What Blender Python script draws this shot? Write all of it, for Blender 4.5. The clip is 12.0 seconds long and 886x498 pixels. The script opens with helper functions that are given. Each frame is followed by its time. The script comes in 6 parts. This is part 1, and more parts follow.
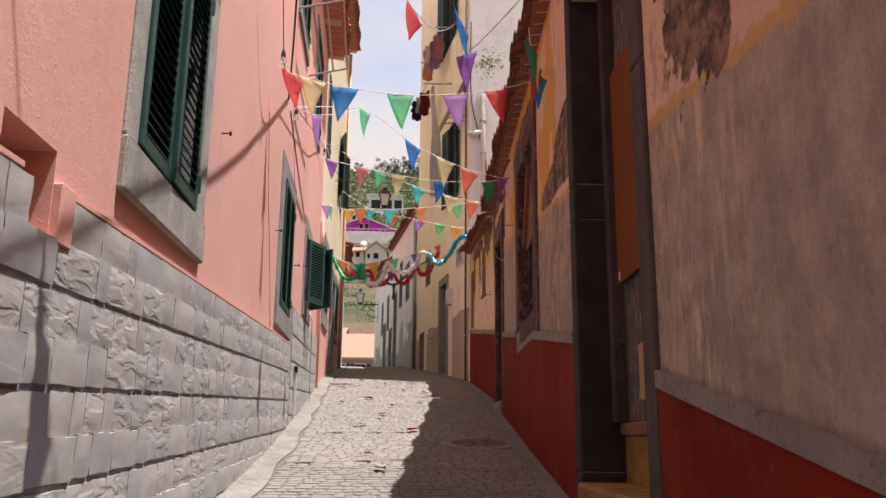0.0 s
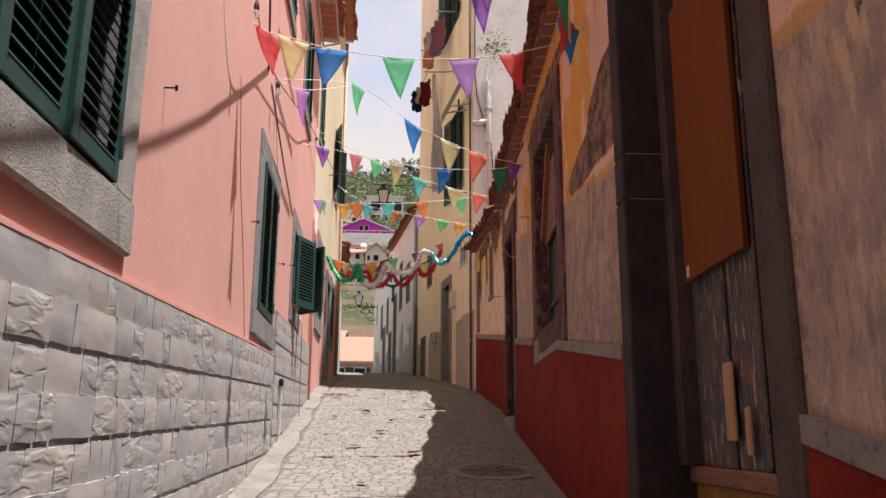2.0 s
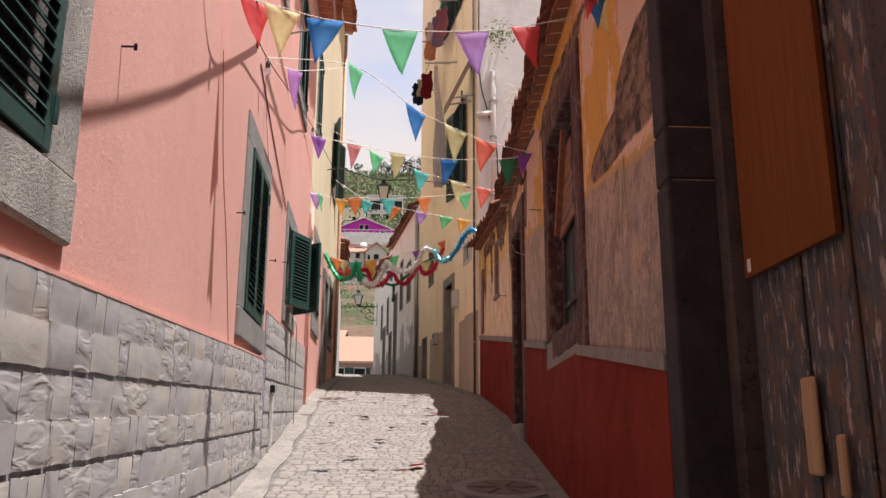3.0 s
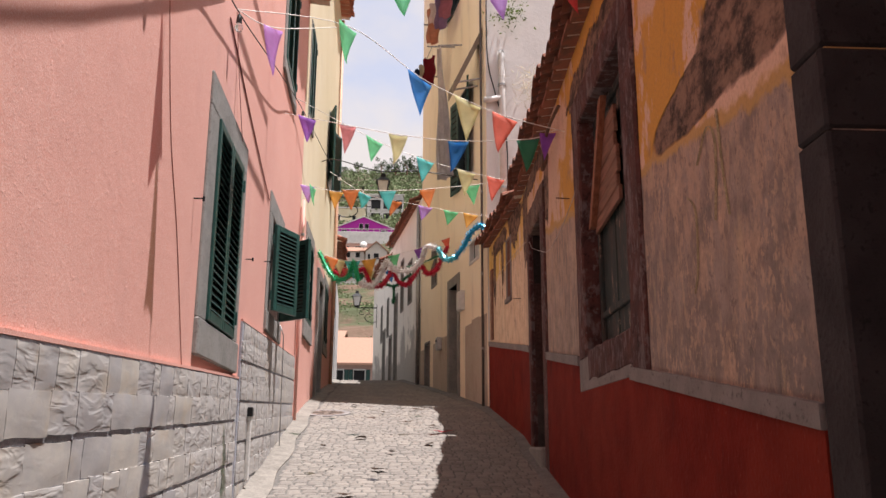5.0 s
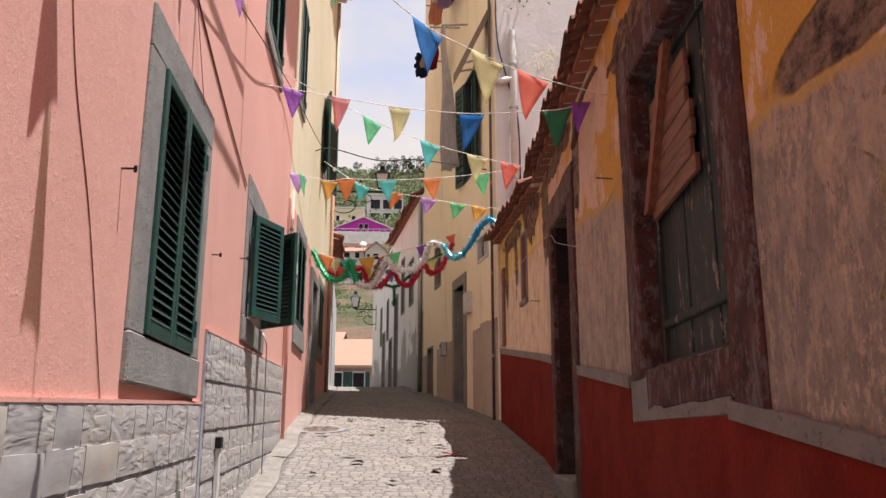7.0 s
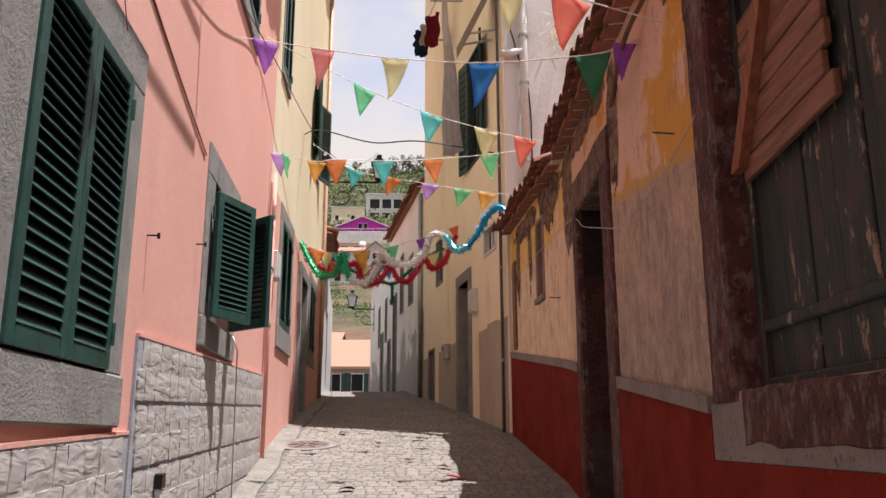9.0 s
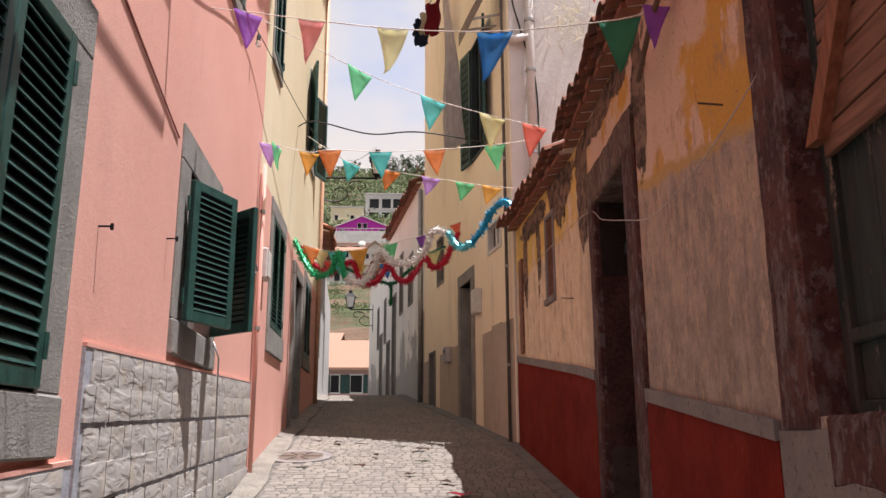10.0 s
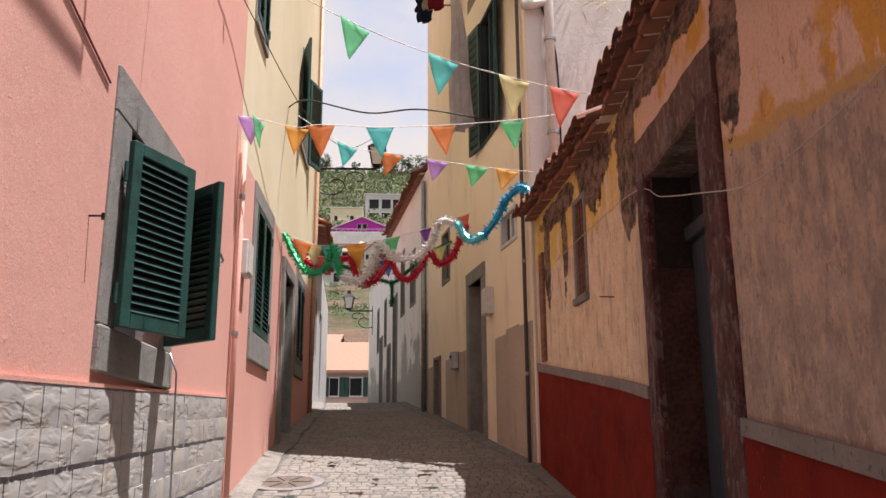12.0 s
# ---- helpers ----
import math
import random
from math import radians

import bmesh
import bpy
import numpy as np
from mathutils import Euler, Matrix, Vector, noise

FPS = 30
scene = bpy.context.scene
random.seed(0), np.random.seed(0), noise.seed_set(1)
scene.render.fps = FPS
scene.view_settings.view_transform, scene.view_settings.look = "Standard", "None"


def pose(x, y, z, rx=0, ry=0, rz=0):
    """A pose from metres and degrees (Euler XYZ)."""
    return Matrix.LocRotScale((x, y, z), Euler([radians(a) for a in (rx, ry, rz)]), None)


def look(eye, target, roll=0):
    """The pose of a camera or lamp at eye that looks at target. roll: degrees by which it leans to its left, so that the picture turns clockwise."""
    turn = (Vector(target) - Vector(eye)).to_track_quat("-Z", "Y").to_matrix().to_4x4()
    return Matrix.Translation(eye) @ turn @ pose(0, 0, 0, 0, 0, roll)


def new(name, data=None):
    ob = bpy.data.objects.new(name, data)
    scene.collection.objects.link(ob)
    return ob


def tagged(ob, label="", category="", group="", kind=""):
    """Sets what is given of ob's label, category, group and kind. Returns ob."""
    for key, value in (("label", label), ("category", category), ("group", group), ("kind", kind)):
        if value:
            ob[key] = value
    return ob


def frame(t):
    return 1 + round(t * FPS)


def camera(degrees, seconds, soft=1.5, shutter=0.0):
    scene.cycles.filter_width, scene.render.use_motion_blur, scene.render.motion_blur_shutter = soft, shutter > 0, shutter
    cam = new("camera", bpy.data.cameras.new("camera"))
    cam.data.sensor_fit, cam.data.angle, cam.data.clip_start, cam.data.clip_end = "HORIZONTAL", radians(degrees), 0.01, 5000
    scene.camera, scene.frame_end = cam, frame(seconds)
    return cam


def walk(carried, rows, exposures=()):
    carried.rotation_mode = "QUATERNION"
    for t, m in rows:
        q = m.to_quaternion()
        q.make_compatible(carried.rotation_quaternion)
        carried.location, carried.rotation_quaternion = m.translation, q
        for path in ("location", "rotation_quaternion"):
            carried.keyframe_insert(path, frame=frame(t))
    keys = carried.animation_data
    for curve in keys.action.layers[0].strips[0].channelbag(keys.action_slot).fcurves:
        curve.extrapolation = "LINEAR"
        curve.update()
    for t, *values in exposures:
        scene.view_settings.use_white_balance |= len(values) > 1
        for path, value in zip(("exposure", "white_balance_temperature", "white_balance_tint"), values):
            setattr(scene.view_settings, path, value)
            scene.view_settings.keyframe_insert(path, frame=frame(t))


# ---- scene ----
cam = camera(57.9, 12.0)
METRES, EYE, TILT, LEAN, TURN = 8.0, 1.5, 0.0, 0.0, -2.6
ROWS = [
    (0.0, 0.0, 0.0, 0.0, -0.12, 13.19, -0.51),
    (0.5, -0.0043, 0.0421, 0.0087, -0.11, 13.23, -0.49),
    (1.0, -0.0071, 0.0809, 0.0158, -0.09, 13.27, -0.43),
    (1.5, -0.0079, 0.1193, 0.0197, -0.08, 13.32, -0.37),
    (2.0, -0.0073, 0.1586, 0.0281, -0.06, 13.32, -0.29),
    (2.5, -0.0093, 0.1988, 0.0359, -0.08, 13.32, -0.35),
    (3.0, -0.0129, 0.2427, 0.0426, -0.05, 13.28, -0.32),
    (5.0, -0.0233, 0.4074, 0.0781, -0.01, 13.22, -0.21),
    (5.5, -0.0292, 0.4498, 0.0846, -0.02, 13.2, -0.21),
    (6.0, -0.0322, 0.4896, 0.0916, -0.02, 13.23, -0.19),
    (6.5, -0.0335, 0.5312, 0.0997, 0.0, 13.25, -0.1),
    (7.0, -0.0352, 0.5721, 0.1098, -0.0, 13.23, -0.08),
    (9.0, -0.041, 0.7403, 0.1343, 0.02, 13.22, 0.1),
    (9.5, -0.0425, 0.7827, 0.1424, 0.02, 13.2, 0.14),
    (10.0, -0.0446, 0.8227, 0.1496, 0.01, 13.21, 0.18),
    (10.5, -0.048, 0.8617, 0.157, 0.02, 13.24, 0.21),
    (11.0, -0.0502, 0.9008, 0.1615, 0.04, 13.29, 0.28),
    (11.5, -0.0524, 0.9418, 0.1684, 0.05, 13.26, 0.33),
    (12.0, -0.057, 0.9818, 0.1751, 0.04, 13.27, 0.33),
]
walk(cam, [(t, pose(0, 0, EYE, TILT, LEAN, TURN) @ pose(METRES * x, METRES * y, METRES * z, 90 + pitch, roll, yaw)) for t, x, y, z, yaw, pitch, roll in ROWS], [(0.0, 1.3, 6150, 15), (12.0, 1.3, 6150, 15)])

# ---- light ----
world = bpy.data.worlds.new("world")
scene.world = world
world.use_nodes = True
SUN = Vector((0.245, -0.085, 1.0)).normalized()
sky_tree = world.node_tree
sky = sky_tree.nodes.new("ShaderNodeTexSky")
sky.sky_type = "NISHITA"
sky.sun_disc = False
sky.sun_elevation = math.asin(SUN.z)
sky.sun_rotation = math.atan2(SUN.x, SUN.y)
sky.dust_density = 2.5
sky.air_density = 1.0
tc = sky_tree.nodes.new("ShaderNodeTexCoord")
cloud_map = sky_tree.nodes.new("ShaderNodeMapping")
cloud_map.inputs["Scale"].default_value = (3.0, 3.0, 5.0)
cloud_map.inputs["Location"].default_value = (0.35, 0.1, 0.12)
cloud = sky_tree.nodes.new("ShaderNodeTexNoise")
cloud.inputs["Scale"].default_value = 1.1
cloud.inputs["Detail"].default_value = 7.0
cloud.inputs["Roughness"].default_value = 0.55
cloud_ramp = sky_tree.nodes.new("ShaderNodeValToRGB")
cloud_ramp.color_ramp.elements[0].position = 0.36
cloud_ramp.color_ramp.elements[1].position = 0.56
cloud_ramp.color_ramp.elements[0].color = (0.55, 0.55, 0.55, 1)
cloud_mix = sky_tree.nodes.new("ShaderNodeMixRGB")
cloud_mix.inputs[2].default_value = (3.6, 3.3, 3.0, 1)
bg = sky_tree.nodes["Background"]
bg.inputs["Strength"].default_value = 0.1
sky_tree.links.new(tc.outputs["Generated"], cloud_map.inputs["Vector"])
sky_tree.links.new(cloud_map.outputs["Vector"], cloud.inputs["Vector"])
sky_tree.links.new(cloud.outputs["Fac"], cloud_ramp.inputs["Fac"])
sky_tree.links.new(cloud_ramp.outputs["Color"], cloud_mix.inputs[0])
sky_tree.links.new(sky.outputs["Color"], cloud_mix.inputs[1])
sky_tree.links.new(cloud_mix.outputs["Color"], bg.inputs["Color"])
sun = new("sun", bpy.data.lights.new("sun", "SUN"))
sun.data.energy = 4.0
sun.data.angle = radians(0.5)
sun.data.color = (1.0, 0.955, 0.89)
sun.matrix_world = look(SUN * 60, (0, 0, 0))

# ---- materials ----


class Mat:
    """A node material under construction."""

    def __init__(self, name, rough=0.85, metal=0.0):
        self.m = bpy.data.materials.new(name)
        self.m.use_nodes = True
        self.t = self.m.node_tree
        self.b = self.t.nodes["Principled BSDF"]
        self.b.inputs["Roughness"].default_value = rough
        self.b.inputs["Metallic"].default_value = metal
        self.b.inputs["Specular IOR Level"].default_value = 0.3
        self.pos = self.node("ShaderNodeNewGeometry").outputs["Position"]

    def node(self, kind):
        return self.t.nodes.new(kind)

    def put(self, socket, value):
        if hasattr(value, "links"):
            self.t.links.new(value, socket)
        elif isinstance(value, tuple) and len(value) == 3 and socket.type == "RGBA":
            socket.default_value = (*value, 1)
        else:
            socket.default_value = value

    def noise(self, scale, detail=4.0, stretch=None, rough=0.55, shift=(0, 0, 0), distort=0.0):
        n = self.node("ShaderNodeTexNoise")
        n.inputs["Scale"].default_value = scale
        n.inputs["Detail"].default_value = detail
        n.inputs["Roughness"].default_value = rough
        n.inputs["Distortion"].default_value = distort
        mp = self.node("ShaderNodeMapping")
        mp.inputs["Location"].default_value = shift
        mp.inputs["Scale"].default_value = stretch or (1, 1, 1)
        self.put(mp.inputs["Vector"], self.pos)
        self.put(n.inputs["Vector"], mp.outputs["Vector"])
        return n.outputs["Fac"]

    def ramp(self, fac, lo, hi):
        r = self.node("ShaderNodeMapRange")
        r.interpolation_type = "SMOOTHSTEP"
        self.put(r.inputs["Value"], fac)
        r.inputs["From Min"].default_value, r.inputs["From Max"].default_value = lo, hi
        return r.outputs["Result"]

    def calc(self, op, a, b=0.0):
        n = self.node("ShaderNodeMath")
        n.operation = op
        self.put(n.inputs[0], a)
        self.put(n.inputs[1], b)
        return n.outputs[0]

    def mix(self, fac, a, b, blend="MIX"):
        n = self.node("ShaderNodeMixRGB")
        n.blend_type = blend
        for s, v in zip(n.inputs, (fac, a, b)):
            self.put(s, v)
        return n.outputs["Color"]

    def axis(self, i):
        n = self.node("ShaderNodeSeparateXYZ")
        self.put(n.inputs[0], self.pos)
        return n.outputs[i]

    def rand(self):
        return self.node("ShaderNodeObjectInfo").outputs["Random"]

    def island(self):
        return self.node("ShaderNodeNewGeometry").outputs["Random Per Island"]

    def color(self, c):
        self.put(self.b.inputs["Base Color"], c)
        return self

    def rough(self, r):
        self.put(self.b.inputs["Roughness"], r)
        return self

    def bump(self, height, strength=0.5, distance=0.01):
        n = self.node("ShaderNodeBump")
        n.inputs["Strength"].default_value = strength
        n.inputs["Distance"].default_value = distance
        self.put(n.inputs["Height"], height)
        self.put(self.b.inputs["Normal"], n.outputs["Normal"])
        return self

    def spot(self, y, z, ry, rz, wobble=0.55, scale=2.8, edge=0.05):
        """A ragged patch on a wall that runs along y: 1 inside, 0 outside."""
        dy = self.calc("DIVIDE", self.calc("SUBTRACT", self.axis(1), y), ry)
        dz = self.calc("DIVIDE", self.calc("SUBTRACT", self.axis(2), z), rz)
        r = self.calc("SQRT", self.calc("ADD", self.calc("MULTIPLY", dy, dy), self.calc("MULTIPLY", dz, dz)))
        n = self.calc("MULTIPLY", self.calc("SUBTRACT", self.noise(scale, 6, rough=0.65, shift=(y, z, 3)), 0.5), wobble * 4)
        return self.ramp(self.calc("SUBTRACT", 1.0, self.calc("ADD", r, n)), -edge, edge)


def simple(name, c, rough=0.6, metal=0.0, var=0.25, scale=12.0, bump=0.25, dist=0.003):
    """Paint, metal or cloth in one colour, with grain and blotches."""
    m = Mat(name, rough, metal)
    n = m.mix(0.5, m.noise(scale, 6), m.noise(scale * 7, 3))
    dark, light = tuple(v * (1 - var) for v in c), tuple(min(1, v * (1 + var)) for v in c)
    m.color(m.mix(m.ramp(n, 0.32, 0.68), dark, light))
    m.bump(n, bump, dist)
    return m.m


def plaster(name, c, c2, grain=90.0, relief=0.5, dirt=(0.25, 0.22, 0.2), dirty=0.25, damp=0.0):
    """Painted render with a sandy grain, faded areas and faint runs."""
    m = Mat(name, 0.9)
    big = m.ramp(m.noise(0.6, 5), 0.35, 0.7)
    runs = m.ramp(m.noise(1.6, 7, (1, 1.5, 0.45), 0.65), 0.5, 0.8)
    grit = m.noise(grain, 3)
    col = m.mix(big, c, c2)
    col = m.mix(m.calc("MULTIPLY", runs, dirty), col, dirt)
    if damp:
        tide = m.calc("ADD", m.calc("SUBTRACT", m.axis(2), 4.6), m.calc("MULTIPLY", m.calc("SUBTRACT", m.noise(0.7, 6, rough=0.65), 0.5), -4.5))
        col = m.mix(m.calc("MULTIPLY", m.calc("SUBTRACT", 1.0, m.ramp(tide, -0.15, 0.2)), damp), col, (0.2, 0.19, 0.18))
    col = m.mix(m.calc("MULTIPLY", m.ramp(grit, 0.35, 0.75), 0.18), col, (0.95, 0.9, 0.85), "MIX")
    m.color(col)
    lumps = m.ramp(m.noise(26, 3, shift=(4, 4, 4)), 0.6, 0.74)
    m.bump(m.calc("ADD", m.calc("ADD", m.calc("MULTIPLY", grit, 0.3), m.calc("MULTIPLY", lumps, 0.25)), m.calc("ADD", m.calc("MULTIPLY", m.noise(14, 4), 0.6), m.noise(3, 2))), relief, 0.012)
    return m.m


PINK = plaster("pink_render", (0.60, 0.285, 0.225), (0.64, 0.32, 0.255), 140, 0.28, (0.42, 0.2, 0.17), 0.3)
CREAM = plaster("cream_render", (0.62, 0.53, 0.34), (0.66, 0.58, 0.40), 90, 0.3, (0.45, 0.4, 0.3), 0.3)
YELLOW = plaster("yellow_render", (0.84, 0.70, 0.5), (0.88, 0.75, 0.565), 70, 0.4, (0.3, 0.24, 0.19), 0.4)
WHITE = plaster("white_render", (0.76, 0.73, 0.67), (0.82, 0.79, 0.73), 60, 0.4, (0.36, 0.34, 0.31), 0.6, 0.75)
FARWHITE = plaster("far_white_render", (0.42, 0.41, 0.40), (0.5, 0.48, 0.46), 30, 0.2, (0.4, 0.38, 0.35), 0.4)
CEMENT = plaster("grey_cement", (0.44, 0.42, 0.40), (0.53, 0.505, 0.48), 60, 0.5, (0.26, 0.25, 0.24), 0.6)


def old_wall():
    """Old right-hand house wall: grey-brown render below, worn ochre and pink limewash above, fallen patches."""
    m = Mat("old_lime_render", 0.95)
    y, z = m.axis(1), m.axis(2)
    fine, mid, big = m.noise(55, 4), m.noise(6, 6), m.noise(0.9, 5)
    runs = m.noise(2.6, 7, (1, 1.9, 0.5), 0.7)
    streak = m.noise(4.5, 7, (1, 1.7, 0.55), 0.72, (3, 1, 7))
    line = m.calc("MINIMUM", m.calc("ADD", 2.385, m.calc("MULTIPLY", y, 0.1645)), 4.6)
    rise = m.ramp(m.calc("SUBTRACT", z, line), -1.35, 0.1)
    grey = m.mix(m.ramp(mid, 0.35, 0.7), (0.215, 0.172, 0.152), (0.33, 0.262, 0.228))
    grey = m.mix(m.calc("MULTIPLY", m.ramp(m.noise(0.8, 4, (1, 1, 1), 0.6, (9, 2, 5)), 0.45, 0.6), 0.5), grey, (0.18, 0.16, 0.15))
    # limewash left on the render, thicker towards the top
    left_on = m.calc("ADD", m.noise(8, 8, (1, 1.2, 0.55), 0.72, (2, 4, 9)), m.calc("MULTIPLY", rise, 0.1))
    grey = m.mix(m.calc("MULTIPLY", m.ramp(left_on, 0.52, 0.66), 0.65), grey, (0.46, 0.325, 0.235))
    grey = m.mix(m.calc("MULTIPLY", m.ramp(runs, 0.54, 0.66), 0.4), grey, (0.42, 0.32, 0.24))
    grey = m.mix(m.calc("MULTIPLY", m.ramp(streak, 0.58, 0.64), 0.45), grey, (0.46, 0.35, 0.22))
    grey = m.mix(m.calc("MULTIPLY", m.ramp(m.noise(3.5, 8, (1, 2.0, 0.8), 0.75, (4, 2, 1)), 0.54, 0.64), 0.6), grey, (0.13, 0.11, 0.105))
    grey = m.mix(m.ramp(m.noise(11, 5, (1, 1, 0.7), 0.7, (1, 8, 2)), 0.69, 0.71), grey, (0.46, 0.37, 0.31))
    grain = m.noise(24, 8, (1, 1, 0.6), 0.75, (7, 1, 3))
    cluster = m.ramp(m.noise(2.4, 5, (1, 1.4, 0.6), 0.6, (5, 9, 2)), 0.42, 0.6)
    grey = m.mix(m.calc("MULTIPLY", m.calc("MULTIPLY", m.ramp(grain, 0.52, 0.58), cluster), 0.75), grey, (0.5, 0.355, 0.255))
    grey = m.mix(m.calc("MULTIPLY", m.ramp(m.noise(28, 7, (1, 1, 0.55), 0.75, (1, 2, 8)), 0.57, 0.62), 0.6), grey, (0.12, 0.1, 0.095))
    # lighter render from y 8.4 on, painting in brighter bounce up the lane
    grey = m.mix(m.calc("MULTIPLY", m.ramp(y, 8.4, 10.0), m.ramp(m.noise(7, 7, (1, 1.3, 0.6), 0.72, (4, 6, 3)), 0.3, 0.7)), grey, m.mix(0.17, grey, (0.8, 0.6, 0.44)))
    near = m.calc("SUBTRACT", 1.0, m.ramp(y, 2.9, 3.6))
    grey = m.mix(m.calc("MULTIPLY", near, 0.6), grey, m.mix(m.ramp(mid, 0.35, 0.7), (0.235, 0.208, 0.192), (0.34, 0.305, 0.275)))
    wash = m.calc("MULTIPLY", m.calc("MULTIPLY", m.ramp(m.noise(5.5, 6, (1, 1.6, 0.45), 0.7, (3, 7, 5)), 0.5, 0.62), m.ramp(y, 2.0, 3.0)), near)
    grey = m.mix(m.calc("MULTIPLY", wash, 0.7), grey, (0.6, 0.44, 0.29))
    rich = m.calc("MULTIPLY", m.ramp(y, 6.0, 6.8), m.calc("SUBTRACT", 1.0, m.ramp(y, 9.6, 10.6)))
    upper = m.mix(m.ramp(m.calc("SUBTRACT", big, m.calc("MULTIPLY", rich, 0.2)), 0.37, 0.42), (0.54, 0.29, 0.055), (0.6, 0.42, 0.305))
    upper = m.mix(m.ramp(m.calc("SUBTRACT", m.noise(1.9, 7, (1, 1.6, 0.7), 0.68, (1, 5, 2)), m.calc("MULTIPLY", rich, 0.06)), 0.5, 0.54), upper, (0.62, 0.43, 0.32))
    upper = m.mix(m.calc("MULTIPLY", m.ramp(m.noise(2.8, 7, (1, 1.3, 0.8), 0.7, (6, 3, 2)), 0.57, 0.62), 0.7), upper, (0.34, 0.22, 0.15))
    upper = m.mix(m.ramp(m.noise(20, 5, (1, 1, 0.6), 0.7, (8, 3, 4)), 0.66, 0.7), upper, (0.12, 0.075, 0.05))
    upper = m.mix(m.calc("MULTIPLY", m.ramp(streak, 0.56, 0.68), 0.45), upper, (0.19, 0.13, 0.09))
    upper = m.mix(m.calc("MULTIPLY", near, 0.25), upper, (0.27, 0.215, 0.185))
    far = m.ramp(y, 12.6, 13.6)
    tan = m.mix(m.ramp(mid, 0.35, 0.7), (0.64, 0.485, 0.33), (0.74, 0.59, 0.42))
    tan = m.mix(m.calc("MULTIPLY", m.ramp(streak, 0.52, 0.6), 0.55), tan, (0.33, 0.25, 0.2))
    tan = m.mix(m.ramp(m.noise(16, 7, (1, 1.3, 0.5), 0.75, (3, 3, 9)), 0.6, 0.65), tan, (0.2, 0.15, 0.12))
    strips = m.ramp(m.calc("ADD", m.noise(1.5, 7, (1, 2.6, 0.6), 0.65, (7, 1, 1)), m.calc("MULTIPLY", m.calc("SUBTRACT", z, 4.6), 0.2)), 0.48, 0.53)
    ochre = m.mix(strips, tan, m.mix(m.ramp(mid, 0.35, 0.7), (0.62, 0.4, 0.1), (0.74, 0.53, 0.19)))
    low_far = tan
    # height at which the grey render ends
    edge = m.calc("ADD", line, m.calc("MULTIPLY", m.calc("SUBTRACT", m.noise(4.5, 7, rough=0.7), 0.5), 0.2))
    up = m.ramp(m.calc("SUBTRACT", z, edge), -0.012, 0.012)
    col = m.mix(up, m.mix(far, grey, low_far), m.mix(far, upper, ochre))
    seam = m.calc("MULTIPLY", m.calc("SUBTRACT", 1.0, m.ramp(m.calc("ABSOLUTE", m.calc("SUBTRACT", m.calc("SUBTRACT", z, edge), -0.02)), 0.012, 0.05)), 0.85)
    col = m.mix(m.calc("MULTIPLY", seam, m.calc("SUBTRACT", 1.0, far)), col, (0.48, 0.3, 0.1))
    fallen = None
    for a in ((6.35, 3.64, 0.9, 0.15, 0.12), (5.75, 3.75, 0.75, 0.32, 0.12), (2.75, 3.2, 0.36, 0.4), (2.95, 3.75, 0.5, 0.35),
              (11.3, 4.75, 0.16, 0.55), (13.3, 4.8, 0.3, 0.5), (14.3, 5.1, 0.5, 0.3), (15.6, 5.15, 0.8, 0.14), (12.5, 5.2, 1.2, 0.12), (15.35, 4.75, 0.12, 0.4), (16.1, 4.7, 0.15, 0.4), (8.6, 4.95, 1.2, 0.16)):
        s = m.spot(*a)
        fallen = s if fallen is None else m.calc("MAXIMUM", fallen, s)
    rubble = m.mix(m.ramp(m.noise(6, 8, (1, 1, 1.4), 0.75), 0.38, 0.62), (0.03, 0.02, 0.016), (0.24, 0.155, 0.11))
    col = m.mix(fallen, col, rubble)
    col = m.mix(m.calc("MULTIPLY", m.ramp(fine, 0.4, 0.75), 0.22), col, (0.1, 0.08, 0.07))
    m.color(col)
    h = m.calc("ADD", m.calc("MULTIPLY", fine, 0.15), m.calc("MULTIPLY", mid, 0.5))
    h = m.calc("ADD", h, m.calc("MULTIPLY", m.calc("SUBTRACT", 1.0, fallen), 2.2))
    h = m.calc("ADD", h, m.calc("MULTIPLY", m.noise(2, 3), 0.8))
    m.bump(h, 0.8, 0.02)
    return m.m


def red_dado():
    m = Mat("red_painted_dado", 0.9)
    m.b.inputs["Specular IOR Level"].default_value = 0.12
    n, r = m.noise(4, 6), m.noise(2.2, 7, (1, 1.4, 0.7), 0.65)
    col = m.mix(m.ramp(n, 0.3, 0.7), (0.125, 0.0095, 0.005), (0.175, 0.016, 0.0085))
    col = m.mix(m.calc("MULTIPLY", m.ramp(r, 0.52, 0.72), 0.6), col, (0.07, 0.01, 0.007))
    col = m.mix(m.calc("MULTIPLY", m.ramp(m.noise(24, 6, (1, 1, 0.7), 0.72), 0.6, 0.7), 0.5), col, (0.28, 0.09, 0.06))
    col = m.mix(m.calc("MULTIPLY", m.ramp(m.noise(1.2, 6, (1, 1, 0.8), 0.65, (4, 4, 4)), 0.45, 0.65), 0.5), col, (0.2, 0.03, 0.016))
    col = m.mix(m.calc("MULTIPLY", m.ramp(m.noise(75, 4, (1, 1, 0.5), 0.7, (5, 5, 1)), 0.68, 0.73), 0.6), col, (0.36, 0.16, 0.1))
    m.color(col)
    m.bump(m.calc("ADD", m.noise(40, 4), m.noise(5, 4)), 0.5, 0.01)
    return m.m


